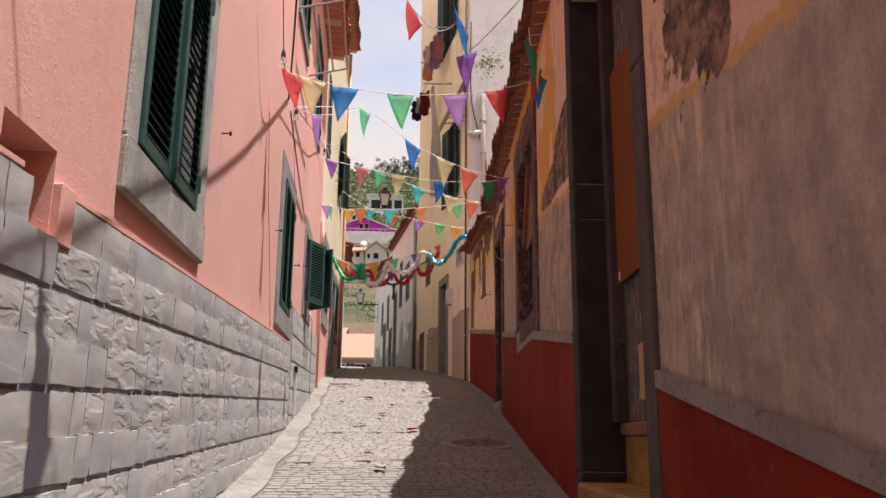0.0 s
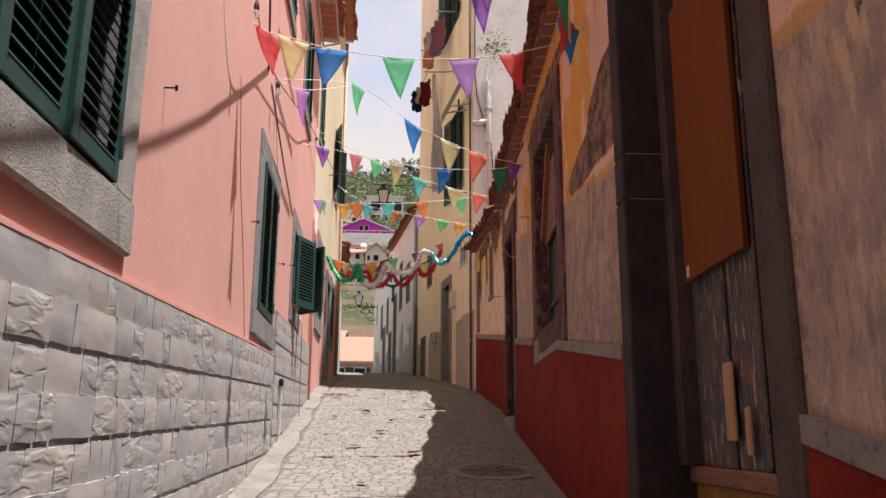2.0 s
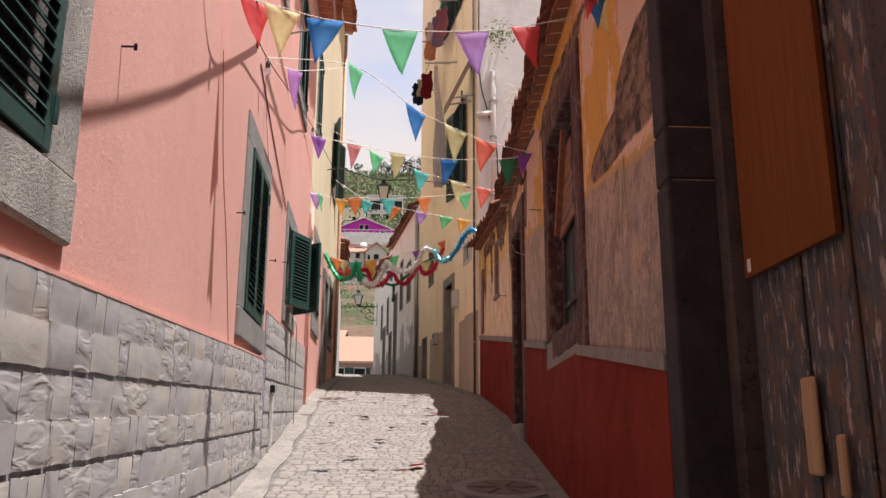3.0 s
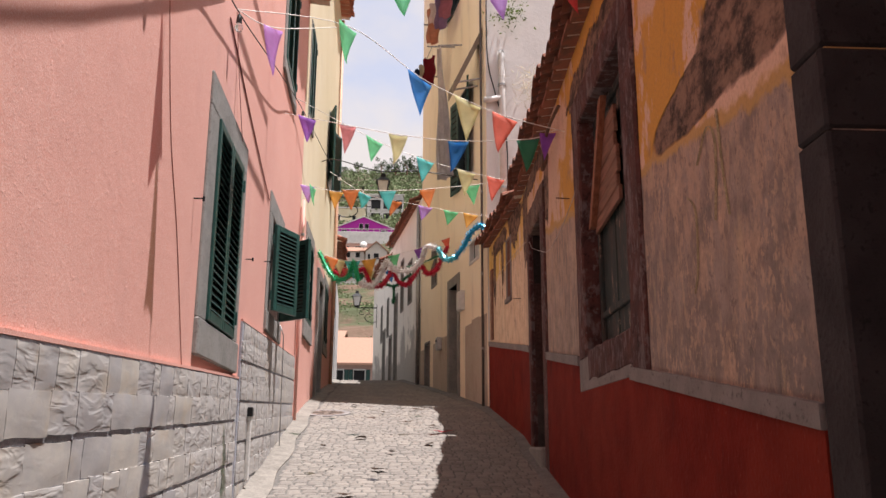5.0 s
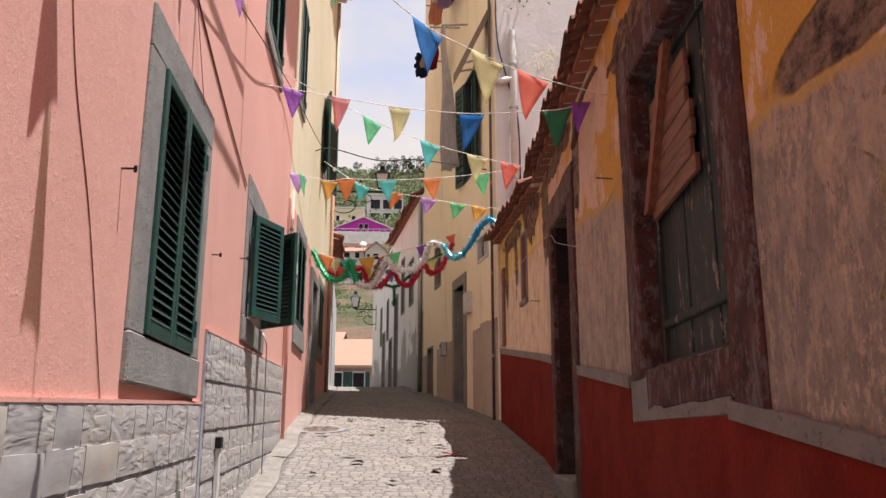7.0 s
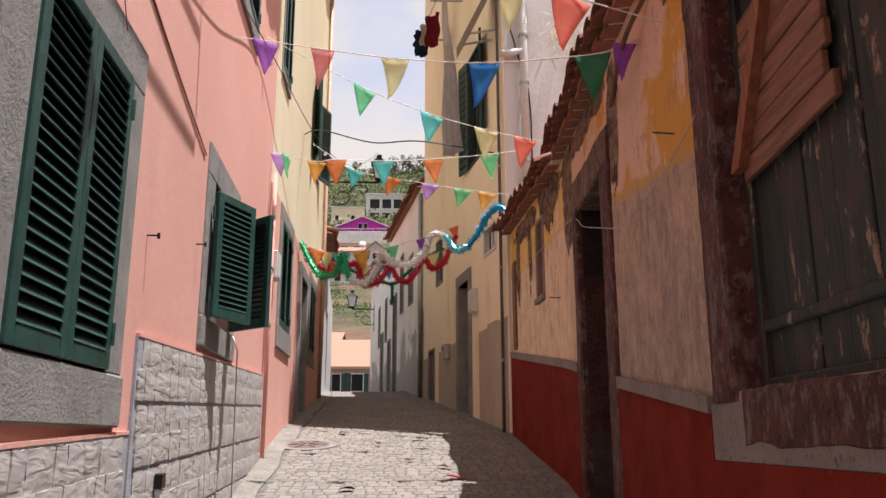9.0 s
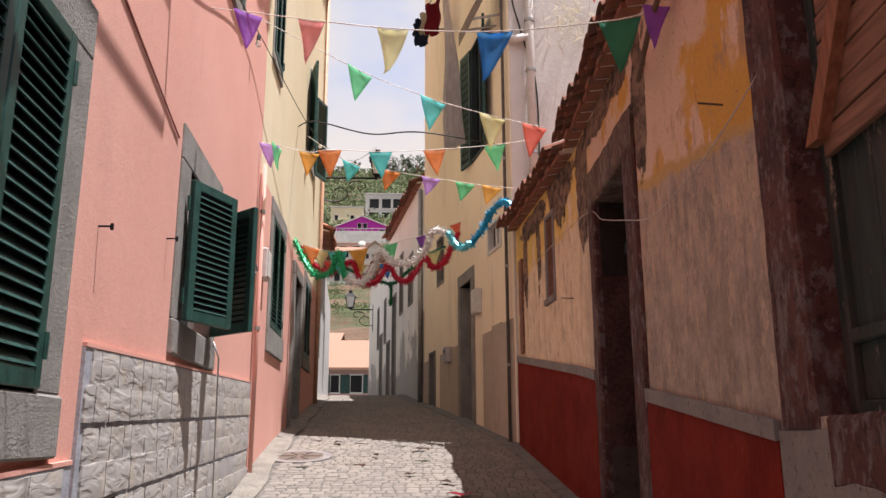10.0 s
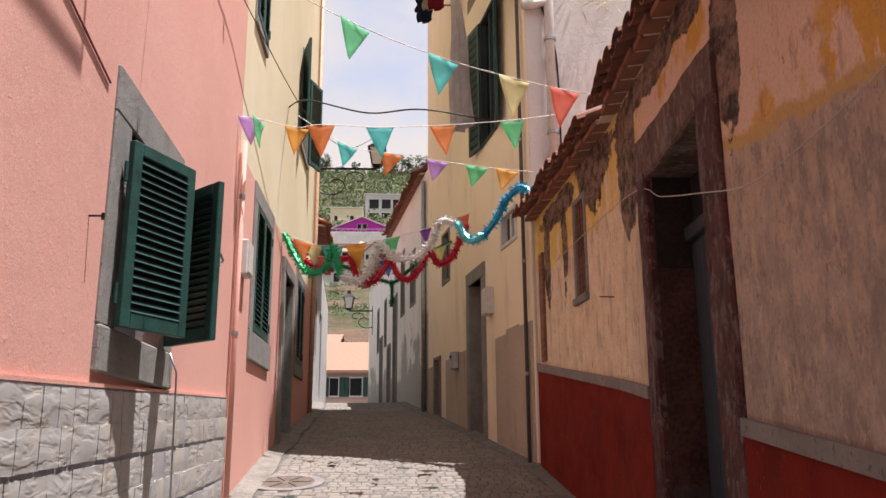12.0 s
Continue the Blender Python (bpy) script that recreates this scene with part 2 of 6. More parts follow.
def worn_stone(name, a, b, scale=30.0, worn=None):
    m = Mat(name, 0.9)
    n, g = m.noise(5, 5), m.noise(scale, 6, rough=0.7)
    col = m.mix(m.ramp(n, 0.3, 0.7), a, b)
    col = m.mix(m.calc("MULTIPLY", m.ramp(g, 0.56, 0.64), 0.65), col, tuple(v * 0.35 for v in a))
    if worn:
        col = m.mix(m.calc("MULTIPLY", m.ramp(m.noise(3.2, 7, (1, 2, 0.7), 0.72), 0.52, 0.62), 0.7), col, worn)
        col = m.mix(m.calc("MULTIPLY", m.ramp(m.noise(13, 6, (1, 1.3, 0.7), 0.75, (6, 1, 2)), 0.54, 0.6), 0.65), col, worn)
        col = m.mix(m.calc("MULTIPLY", m.ramp(m.noise(9, 6, (1, 1.2, 0.6), 0.75, (2, 8, 5)), 0.58, 0.64), 0.7), col, tuple(v * 0.3 for v in a))
    m.color(col)
    m.bump(m.calc("ADD", g, m.calc("MULTIPLY", n, 0.6)), 0.8, 0.014)
    return m.m


OLD = old_wall()
RED = red_dado()
TUFF = worn_stone("grey_tuff", (0.21, 0.2, 0.185), (0.27, 0.255, 0.235), 60)
TUFF_PALE = worn_stone("pale_worn_tuff", (0.27, 0.247, 0.22), (0.4, 0.37, 0.325), 70)
BASALT = worn_stone("dark_basalt", (0.024, 0.02, 0.022), (0.042, 0.036, 0.038), 40)
REDWORN = worn_stone("worn_red_painted_stone", (0.05, 0.023, 0.023), (0.1, 0.04, 0.034), 26, (0.17, 0.14, 0.138))
JAMBSTONE = worn_stone("brown_grey_jamb_stone", (0.05, 0.039, 0.037), (0.08, 0.063, 0.058), 30)
LEDGE = worn_stone("grey_plaster_ledge", (0.19, 0.172, 0.165), (0.24, 0.215, 0.205), 30)


def cladding():
    """Split-faced grey stone with warm and blue tints from block to block, rippled on some faces."""
    m = Mat("split_stone", 0.9)
    r = m.rand()
    n, g = m.noise(9, 6, rough=0.65), m.noise(70, 4)
    base = m.mix(r, (0.35, 0.33, 0.322), (0.44, 0.40, 0.35))
    col = m.mix(m.ramp(n, 0.3, 0.7), m.mix(0.4, base, (0.26, 0.26, 0.275)), base)
    col = m.mix(m.calc("MULTIPLY", m.ramp(m.noise(5, 5, shift=(3, 1, 2)), 0.55, 0.72), 0.4), col, (0.42, 0.34, 0.24))
    m.color(col)
    ripple = m.noise(7.0, 2.5, (1, 0.75, 2.4), 0.5, distort=0.5)
    swell = m.noise(3.2, 2, (1, 1, 1.3), 0.5, (2, 9, 4))
    strong = m.ramp(m.calc("FRACT", m.calc("MULTIPLY", r, 7.3)), 0.45, 0.75)
    h = m.calc("ADD", m.calc("MULTIPLY", m.ramp(ripple, 0.36, 0.6), m.calc("ADD", 0.12, m.calc("MULTIPLY", strong, 0.75))), m.calc("MULTIPLY", swell, 0.8))
    m.bump(m.calc("ADD", h, m.calc("MULTIPLY", g, 0.1)), 0.36, 0.009)
    return m.m


def cobbles():
    m = Mat("cobble_stone", 0.85)
    r = m.island()
    base = m.mix(r, (0.135, 0.119, 0.106), (0.21, 0.186, 0.162))
    n = m.noise(35, 5, rough=0.65)
    col = m.mix(m.calc("MULTIPLY", m.ramp(n, 0.35, 0.7), 0.5), base, (0.25, 0.22, 0.188))
    col = m.mix(m.calc("MULTIPLY", m.ramp(m.noise(1.3, 5), 0.45, 0.7), 0.35), col, (0.27, 0.23, 0.185))
    m.color(col)
    m.bump(n, 0.6, 0.008)
    return m.m


def joints():
    m = Mat("mortar_and_dust", 0.95)
    n = m.noise(20, 6)
    m.color(m.mix(m.ramp(n, 0.3, 0.7), (0.085, 0.078, 0.072), (0.15, 0.135, 0.12)))
    m.bump(n, 0.5, 0.01)
    return m.m


def rooftile(name="clay_tile", a=(0.36, 0.12, 0.07), b=(0.46, 0.2, 0.13), stain=0.5):
    m = Mat(name, 0.9)
    base = m.mix(m.island(), a, b)
    col = m.mix(m.calc("MULTIPLY", m.ramp(m.noise(6, 6, rough=0.65), 0.45, 0.7), stain), base, (0.14, 0.09, 0.07))
    m.color(col)
    m.bump(m.noise(30, 5), 0.5, 0.006)
    return m.m


def wood(name, a, b, worn=None, along=2, rough=0.75):
    m = Mat(name, rough)
    st = [22, 22, 22]
    st[along] = 1.6
    g = m.noise(1.6, 7, tuple(st), 0.6, distort=0.3)
    col = m.mix(m.ramp(g, 0.3, 0.7), a, b)
    if worn:
        col = m.mix(m.ramp(m.noise(2.4, 7, (2.5, 2.5, 1.0), 0.7), 0.5, 0.6), col, worn)
        col = m.mix(m.calc("MULTIPLY", m.ramp(m.noise(4, 7, (3, 3, 1.0), 0.7, (2, 6, 1)), 0.57, 0.64), 0.8), col, (0.3, 0.22, 0.17))
    m.color(col)
    m.bump(g, 0.5, 0.006)
    return m.m


CLAD = cladding()
COBBLE = cobbles()
JOINT = joints()
TILE = rooftile()
TILE_OLD = rooftile("old_clay_tile", (0.13, 0.058, 0.04), (0.3, 0.12, 0.075), 0.9)
TILE_PALE = rooftile("sunlit_clay_tile", (0.26, 0.145, 0.098), (0.31, 0.18, 0.125), 0.3)
GREEN = simple("green_shutter_paint", (0.018, 0.06, 0.05), 0.45, 0, 0.3, 9, 0.15)
SLAT = simple("green_slat_paint", (0.016, 0.05, 0.043), 0.5, 0, 0.3, 12, 0.2)
# near-black colour that stands in for unlit rooms, panes and gaps
DARK = simple("unlit_depth_black", (0.012, 0.012, 0.013), 0.9)
ORANGE_BOARD = wood("orange_board", (0.12, 0.033, 0.0025), (0.15, 0.043, 0.004), rough=0.9)


def peeling():
    """Old blue-grey door paint that flakes to pale primer, bare brown wood and a red undercoat."""
    m = Mat("peeling_blue_grey_door", 0.8)
    g = m.noise(2.0, 7, (20, 20, 1.8), 0.65, distort=0.3)
    col = m.mix(m.ramp(g, 0.3, 0.7), (0.045, 0.05, 0.057), (0.09, 0.093, 0.1))
    flake = m.noise(5.5, 8, (1, 2.4, 0.8), 0.75, (3, 2, 6))
    col = m.mix(m.ramp(flake, 0.5, 0.55), col, (0.12, 0.08, 0.06))
    col = m.mix(m.calc("MULTIPLY", m.ramp(m.noise(9, 8, (1, 2.6, 0.6), 0.75, (1, 7, 4)), 0.55, 0.6), 0.8), col, (0.34, 0.29, 0.265))
    col = m.mix(m.calc("MULTIPLY", m.ramp(m.noise(2.6, 6, (1, 1.5, 0.9), 0.7, (8, 3, 1)), 0.6, 0.66), 0.8), col, (0.17, 0.035, 0.025))
    col = m.mix(m.calc("MULTIPLY", m.ramp(m.noise(14, 6, (1, 2, 0.5), 0.7, (5, 5, 2)), 0.58, 0.64), 0.7), col, (0.015, 0.013, 0.013))
    m.color(col)
    m.bump(m.calc("ADD", g, flake), 0.7, 0.008)
    return m.m


WORNDOOR = peeling()
BLUEDOOR = wood("blue_grey_door", (0.028, 0.036, 0.047), (0.042, 0.052, 0.064))
DARKGREEN = wood("faded_green_boards", (0.02, 0.03, 0.03), (0.036, 0.05, 0.048))
WINDOWBOARD = wood("flaking_green_boards", (0.02, 0.03, 0.03), (0.036, 0.05, 0.048), (0.05, 0.045, 0.04))
RAWWOOD = wood("weathered_wood", (0.13, 0.065, 0.042), (0.24, 0.12, 0.08), None, 1)
IRON = simple("black_iron", (0.02, 0.02, 0.021), 0.5, 0.6)
PVC = simple("white_pvc", (0.55, 0.53, 0.5), 0.45, 0, 0.12)
ROPE = simple("white_string", (0.7, 0.66, 0.6), 0.8)
BLACKCORD = simple("black_cord", (0.02, 0.019, 0.018), 0.6)
STEEL = simple("galvanised_steel", (0.35, 0.34, 0.33), 0.45, 0.8)

# ---- building blocks ----


def thing(name, at=(0, 0, 0), label="", category="", group="", kind=""):
    """An empty at a thing's base, which its parts hang from."""
    ob = new(name)
    ob.empty_display_size = 0.2
    ob.location = at
    return tagged(ob, label, category, group, kind)


def base_of(ob):
    p = Vector((0, 0, 0))
    while ob:
        p += ob.location
        ob = ob.parent
    return p


def part(name, bm, material, parent=None, label="", smooth=False):
    """Links a bmesh, in world coordinates, as one mesh object under a thing or a part."""
    bmesh.ops.recalc_face_normals(bm, faces=bm.faces)
    me = bpy.data.meshes.new(name)
    bm.to_mesh(me)
    bm.free()
    me.materials.append(material)
    if smooth:
        for p in me.polygons:
            p.use_smooth = True
    ob = new(name, me)
    if parent:
        ob.parent = parent
        ob.location = -base_of(parent)
    return tagged(ob, label)


class Seg:
    """A wall line: u is y, v is the distance out of the wall into the lane, w is z."""

    def __init__(self, x, y, slope, side):
        self.x, self.y, self.slope, self.side = x, y, slope, side

    def p(self, u, v, w):
        return Vector((self.x + self.slope * (u - self.y) + self.side * v, u, w))


class Bent(Seg):
    """A wall line that turns a little outwards on the near side of a break."""

    def p(self, u, v, w):
        return Seg.p(self, u, v - 0.0207 * max(0.0, 8.55 - u), w)


LEFT = Bent(-1.25, 5.8, -0.047, 1)
LEFT2 = Seg(-1.69, 15.15, -0.03, 1)
LEFT3 = Seg(-1.97, 23.6, -0.068, 1)
RIGHT = Seg(1.2, 5.6, 0.037, -1)
RIGHT2 = Seg(1.503, 13.8, -0.05, -1)
YEL = Seg(1.33, 16.8, -0.165, -1)
WHT = Seg(0.27, 23.2, -0.148, -1)


def box(bm, s, u0, u1, v0, v1, w0, w1, bevel=0.0, tilt=0.0):
    """A block on a wall line; tilt lifts its w by that much per metre of u."""
    c = [s.p(u, v, w + tilt * (u - u0)) for w in (w0, w1) for v in (v0, v1) for u in (u0, u1)]
    vs = [bm.verts.new(q) for q in c]
    fs = [bm.faces.new([vs[i] for i in f]) for f in ((0, 1, 3, 2), (4, 6, 7, 5), (0, 4, 5, 1), (2, 3, 7, 6), (0, 2, 6, 4), (1, 5, 7, 3))]
    if bevel:
        es = {e for f in fs for e in f.edges}
        bmesh.ops.bevel(bm, geom=list(es), offset=bevel, segments=1, affect="EDGES", profile=0.5)
    return vs


WORLD = Seg(0, 0, 0, 1)


def tube(bm, pts, r, n=8):
    """A round bar along points."""
    pts = [Vector(p) for p in pts]
    rings = []
    for i, p in enumerate(pts):
        d = (pts[min(i + 1, len(pts) - 1)] - pts[max(i - 1, 0)]).normalized()
        a = d.cross(Vector((0.3, 0.2, 1))).normalized() if abs(d.z) < 0.9 else d.cross(Vector((1, 0.1, 0))).normalized()
        b = d.cross(a)
        rr = r[i] if isinstance(r, (list, tuple)) else r
        rings.append([bm.verts.new(p + rr * (math.cos(t) * a + math.sin(t) * b)) for t in (2 * math.pi * k / n for k in range(n))])
    for q, s in zip(rings, rings[1:]):
        for k in range(n):
            bm.faces.new((q[k], q[(k + 1) % n], s[(k + 1) % n], s[k]))
    bm.faces.new(rings[0])
    bm.faces.new(rings[-1][::-1])


def wall(name, s, u0, u1, w0, w1, thick, holes, material, label, slope=0.0, step=None, v=0.0):
    """A wall with openings that go through it; holes are (u0, u1, w0, w1)."""
    us = sorted({u0, u1, *(h[0] for h in holes), *(h[1] for h in holes)})
    ws = sorted({w0, w1, *(h[2] for h in holes), *(h[3] for h in holes)})
    bm = bmesh.new()
    grid = {}

    def vert(i, j, d):
        if (i, j, d) not in grid:
            top = slope * (us[i] - u0) if j == len(ws) - 1 else 0
            grid[i, j, d] = bm.verts.new(s.p(us[i], v - d * thick, ws[j] + top))
        return grid[i, j, d]

    def solid(i, j):
        if not (0 <= i < len(us) - 1 and 0 <= j < len(ws) - 1):
            return False
        cu, cw = (us[i] + us[i + 1]) / 2, (ws[j] + ws[j + 1]) / 2
        return not any(h[0] < cu < h[1] and h[2] < cw < h[3] for h in holes)

    for i in range(len(us) - 1):
        for j in range(len(ws) - 1):
            if not solid(i, j):
                continue
            for d in (0, 1):
                bm.faces.new([vert(a, b, d) for a, b in ((i, j), (i + 1, j), (i + 1, j + 1), (i, j + 1))])
            for (di, dj), (a, b) in (((-1, 0), ((i, j), (i, j + 1))), ((1, 0), ((i + 1, j), (i + 1, j + 1))),
                                     ((0, -1), ((i, j), (i + 1, j))), ((0, 1), ((i, j + 1), (i + 1, j + 1)))):
                if not solid(i + di, j + dj):
                    bm.faces.new((vert(*a, 0), vert(*b, 0), vert(*b, 1), vert(*a, 1)))
    return tagged(part(name, bm, material), label, "wall", kind="structure")


GY = (-60, -6, 0, 3.4, 5.9, 8.3, 12, 14.15, 17, 21, 26, 32, 45)
GZ = (-4.0, -1.0, -0.05, 0.56, 1.04, 1.33, 1.83, 2.17, 2.62, 3.12, 3.66, 3.9, 4.1)


def ground_z(y):
    return float(np.interp(y, GY, GZ))

# ---- ground ----


def build_ground():
    bm = bmesh.new()
    xs = [-900, -200, -40, -8, -3, -2, -1, 0, 1, 2, 3, 8, 40, 200, 900]
    ys = [-900, -200, -60, -20, -6] + [i * 0.5 for i in range(0, 76)] + [45, 60, 90, 200, 500, 1500]
    rows = [[bm.verts.new((x, y, ground_z(y))) for x in xs] for y in ys]
    for a, b in zip(rows, rows[1:]):
        for i in range(len(xs) - 1):
            bm.faces.new((a[i], a[i + 1], b[i + 1], b[i]))
    tagged(part("ground", bm, JOINT), "dusty mortar bed of the sloping cobbled lane", "ground", kind="structure")


build_ground()

# ---- walls ----
W1 = (3.53, 4.64, 2.765, 4.26)
W2 = (8.55, 9.62, 2.86, 4.29)
W3 = (11.8, 12.72, 3.42, 4.46)
UP1 = (9.2, 10.4, 6.75, 8.35)
UP2 = (12.2, 13.35, 6.52, 8.1)
NICHE = (2.3, 2.70, 2.13, 2.455)
wall("wall_pink", LEFT, -8, 15.15, -2, 9.2, 0.4, [W1, W2, W3, UP1, UP2, NICHE], PINK, "salmon pink rendered house wall with a sandy grain")
W4 = (16.2, 17.3, 3.98, 5.36)
D4 = (18.65, 19.6, 2.4, 5.1)
W5 = (20.45, 21.4, 4.05, 5.36)
wall("wall_pink_lower", LEFT2, 15.16, 23.2, -1, 5.56, 0.4, [W4, D4, W5], PINK, "pink rendered lower storey of the neighbouring house", v=0.012)
UP3 = (15.6, 16.35, 7.25, 8.9)
UP4 = (20.2, 21.3, 7.6, 9.2)
wall("wall_cream", LEFT2, 15.16, 23.2, 5.56, 13.4, 0.4, [UP3, UP4], CREAM, "cream rendered upper storeys of the neighbouring house")
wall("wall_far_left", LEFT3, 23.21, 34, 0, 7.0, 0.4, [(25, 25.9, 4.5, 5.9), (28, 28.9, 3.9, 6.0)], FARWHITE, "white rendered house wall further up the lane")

DOOR1 = (3.7, 5.4, 0.2, 4.7)
RW = (7.82, 9.3, 2.76, 4.62)
DOOR2 = (11.72, 12.82, 1.2, 4.58)
wall("wall_old", RIGHT, -8, 13.8, -2, 5.4, 0.5, [DOOR1, RW, DOOR2], OLD, "old lime-rendered wall with worn ochre and grey patches")
SW1 = (14.62, 14.95, 4.12, 4.98)
wall("wall_old_end", RIGHT2, 13.8, 16.7, -1, 5.4, 0.5, [SW1], OLD, "old ochre rendered end of the low house wall")
YD = (18.97, 19.72, 2.6, 5.12)
YW1 = (17.3, 18.0, 5.27, 5.72)
YW2 = (21.05, 21.66, 5.48, 6.4)
YD2 = (21.88, 22.34, 2.9, 4.24)
YU1 = (18.05, 18.85, 7.0, 9.0)
YU3 = (18.3, 19.6, 11.3, 13.4)
wall("wall_yellow", YEL, 16.8, 23.0, 0, 15.8, 0.4, [YD, YW1, YW2, YD2, YU1, YU3], YELLOW, "ochre yellow rendered wall of the tall house")
WWIN = [(24.45, 25.15, 5.65, 6.85), (26.0, 26.6, 5.65, 7.2), (29.3, 29.8, 5.3, 6.6), (31.0, 31.5, 5.3, 6.6)]
WDOOR = [(27.3, 27.85, 3.2, 6.3), (28.5, 29.0, 3.2, 5.2), (30.2, 30.7, 3.3, 5.6)]
wall("wall_white", WHT, 23.01, 34, 0, 8.1, 0.4, WWIN + WDOOR, WHITE, "stained white rendered house wall")
bm = bmesh.new()
box(bm, WORLD, 16.77, 17.1, 1.345, 9, 0, 15.8)
tagged(part("wall_gable", bm, plaster("pale_cement", (0.55, 0.535, 0.515), (0.64, 0.62, 0.595), 60, 0.5, (0.3, 0.29, 0.28), 0.7)), "grey cement gable wall of the tall house", "wall", kind="structure")


def slab(name, s, u0, u1, v0, v1, w0, w1, material, parent=None, label="", bevel=0.006, tilt=0.0):
    b = bmesh.new()
    box(b, s, u0, u1, v0, v1, w0, w1, bevel, tilt)
    return part(name, b, material, parent, label)


# closing faces behind the openings, coloured near-black in place of room shade
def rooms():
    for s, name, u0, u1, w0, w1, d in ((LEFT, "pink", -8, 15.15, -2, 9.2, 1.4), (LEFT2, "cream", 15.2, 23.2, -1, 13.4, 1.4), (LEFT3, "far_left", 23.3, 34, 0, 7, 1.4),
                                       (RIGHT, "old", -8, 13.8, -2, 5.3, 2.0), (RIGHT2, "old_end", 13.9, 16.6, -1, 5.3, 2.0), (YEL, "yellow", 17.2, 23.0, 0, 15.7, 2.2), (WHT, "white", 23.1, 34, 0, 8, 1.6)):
        tagged(slab("wall_inner_" + name, s, u0, u1, -d - 0.1, -d, w0, w1, DARK, bevel=0), "inner wall coloured near-black to pass for an unlit room", "wall", kind="structure")


rooms()


def lid(name, s, u0, u1, depth, z, label):
    b = bmesh.new()
    box(b, s, u0, u1, -depth, -0.02, z, z + 0.12)
    tagged(part(name, b, CEMENT), label, "ceiling", kind="structure")


lid("ceiling_pink", LEFT, -8, 15.1, 6, 9.21, "flat slab under the pink house roof")
lid("ceiling_cream", LEFT2, 15.2, 23.1, 6, 13.41, "flat slab under the neighbouring house roof")
lid("ceiling_yellow", YEL, 16.85, 23.0, 7, 15.81, "flat slab on the tall house")
lid("ceiling_far_left", LEFT3, 23.3, 34, 5, 7.01, "flat slab of the far white house")

# ---- dado of the old house, with its ledge ----
DY = (-8, 1.8, 3.465, 5.6, 7.56, 9.6, 11.45, 13.2, 16.8)
DZ = (-0.45, 1.40, 1.715, 2.15, 2.41, 2.68, 2.905, 3.165, 3.63)


def dado(s, u0, u1, name):
    b, c = bmesh.new(), bmesh.new()
    n = max(1, round((u1 - u0) / 0.5))
    for i in range(n):
        a, e = u0 + (u1 - u0) * i / n, u0 + (u1 - u0) * (i + 1) / n
        za, ze = float(np.interp(a, DY, DZ)), float(np.interp(e, DY, DZ))
        box(b, s, a, e, -0.01, 0.02, za - 1.9, za, tilt=(ze - za) / (e - a))
        box(c, s, a, e, -0.01, 0.032, za - 0.002, za + 0.075, tilt=(ze - za) / (e - a))
    for q in (b, c):
        bmesh.ops.remove_doubles(q, verts=q.verts, dist=0.0005)
    tagged(part("trim_dado_" + name, b, RED), "dark red painted dado along the foot of the old wall", "dado", kind="structure")
    tagged(part("trim_ledge_" + name, c, LEDGE), "narrow grey plaster ledge over the red dado", "ledge", kind="structure")


dado(RIGHT, -8, 3.49, "near")
dado(RIGHT, 5.6, 7.9, "middle")
dado(RIGHT, 9.6, 11.45, "between")
dado(RIGHT, 13.0, 13.8, "past_door")
dado(RIGHT2, 13.8, 16.66, "end")
b = bmesh.new()
box(b, RIGHT, 7.9, 9.6, -0.01, 0.02, 0.4, 2.47)
tagged(part("trim_dado_window", b, RED), "dark red painted dado under the boarded window", "dado", kind="structure")
b = bmesh.new()
box(b, RIGHT, 7.9, 9.6, -0.01, 0.016, 2.47, 2.72, 0.005)
tagged(part("trim_ledge_window", b, LEDGE), "grey plaster apron under the boarded window", "ledge", kind="structure")

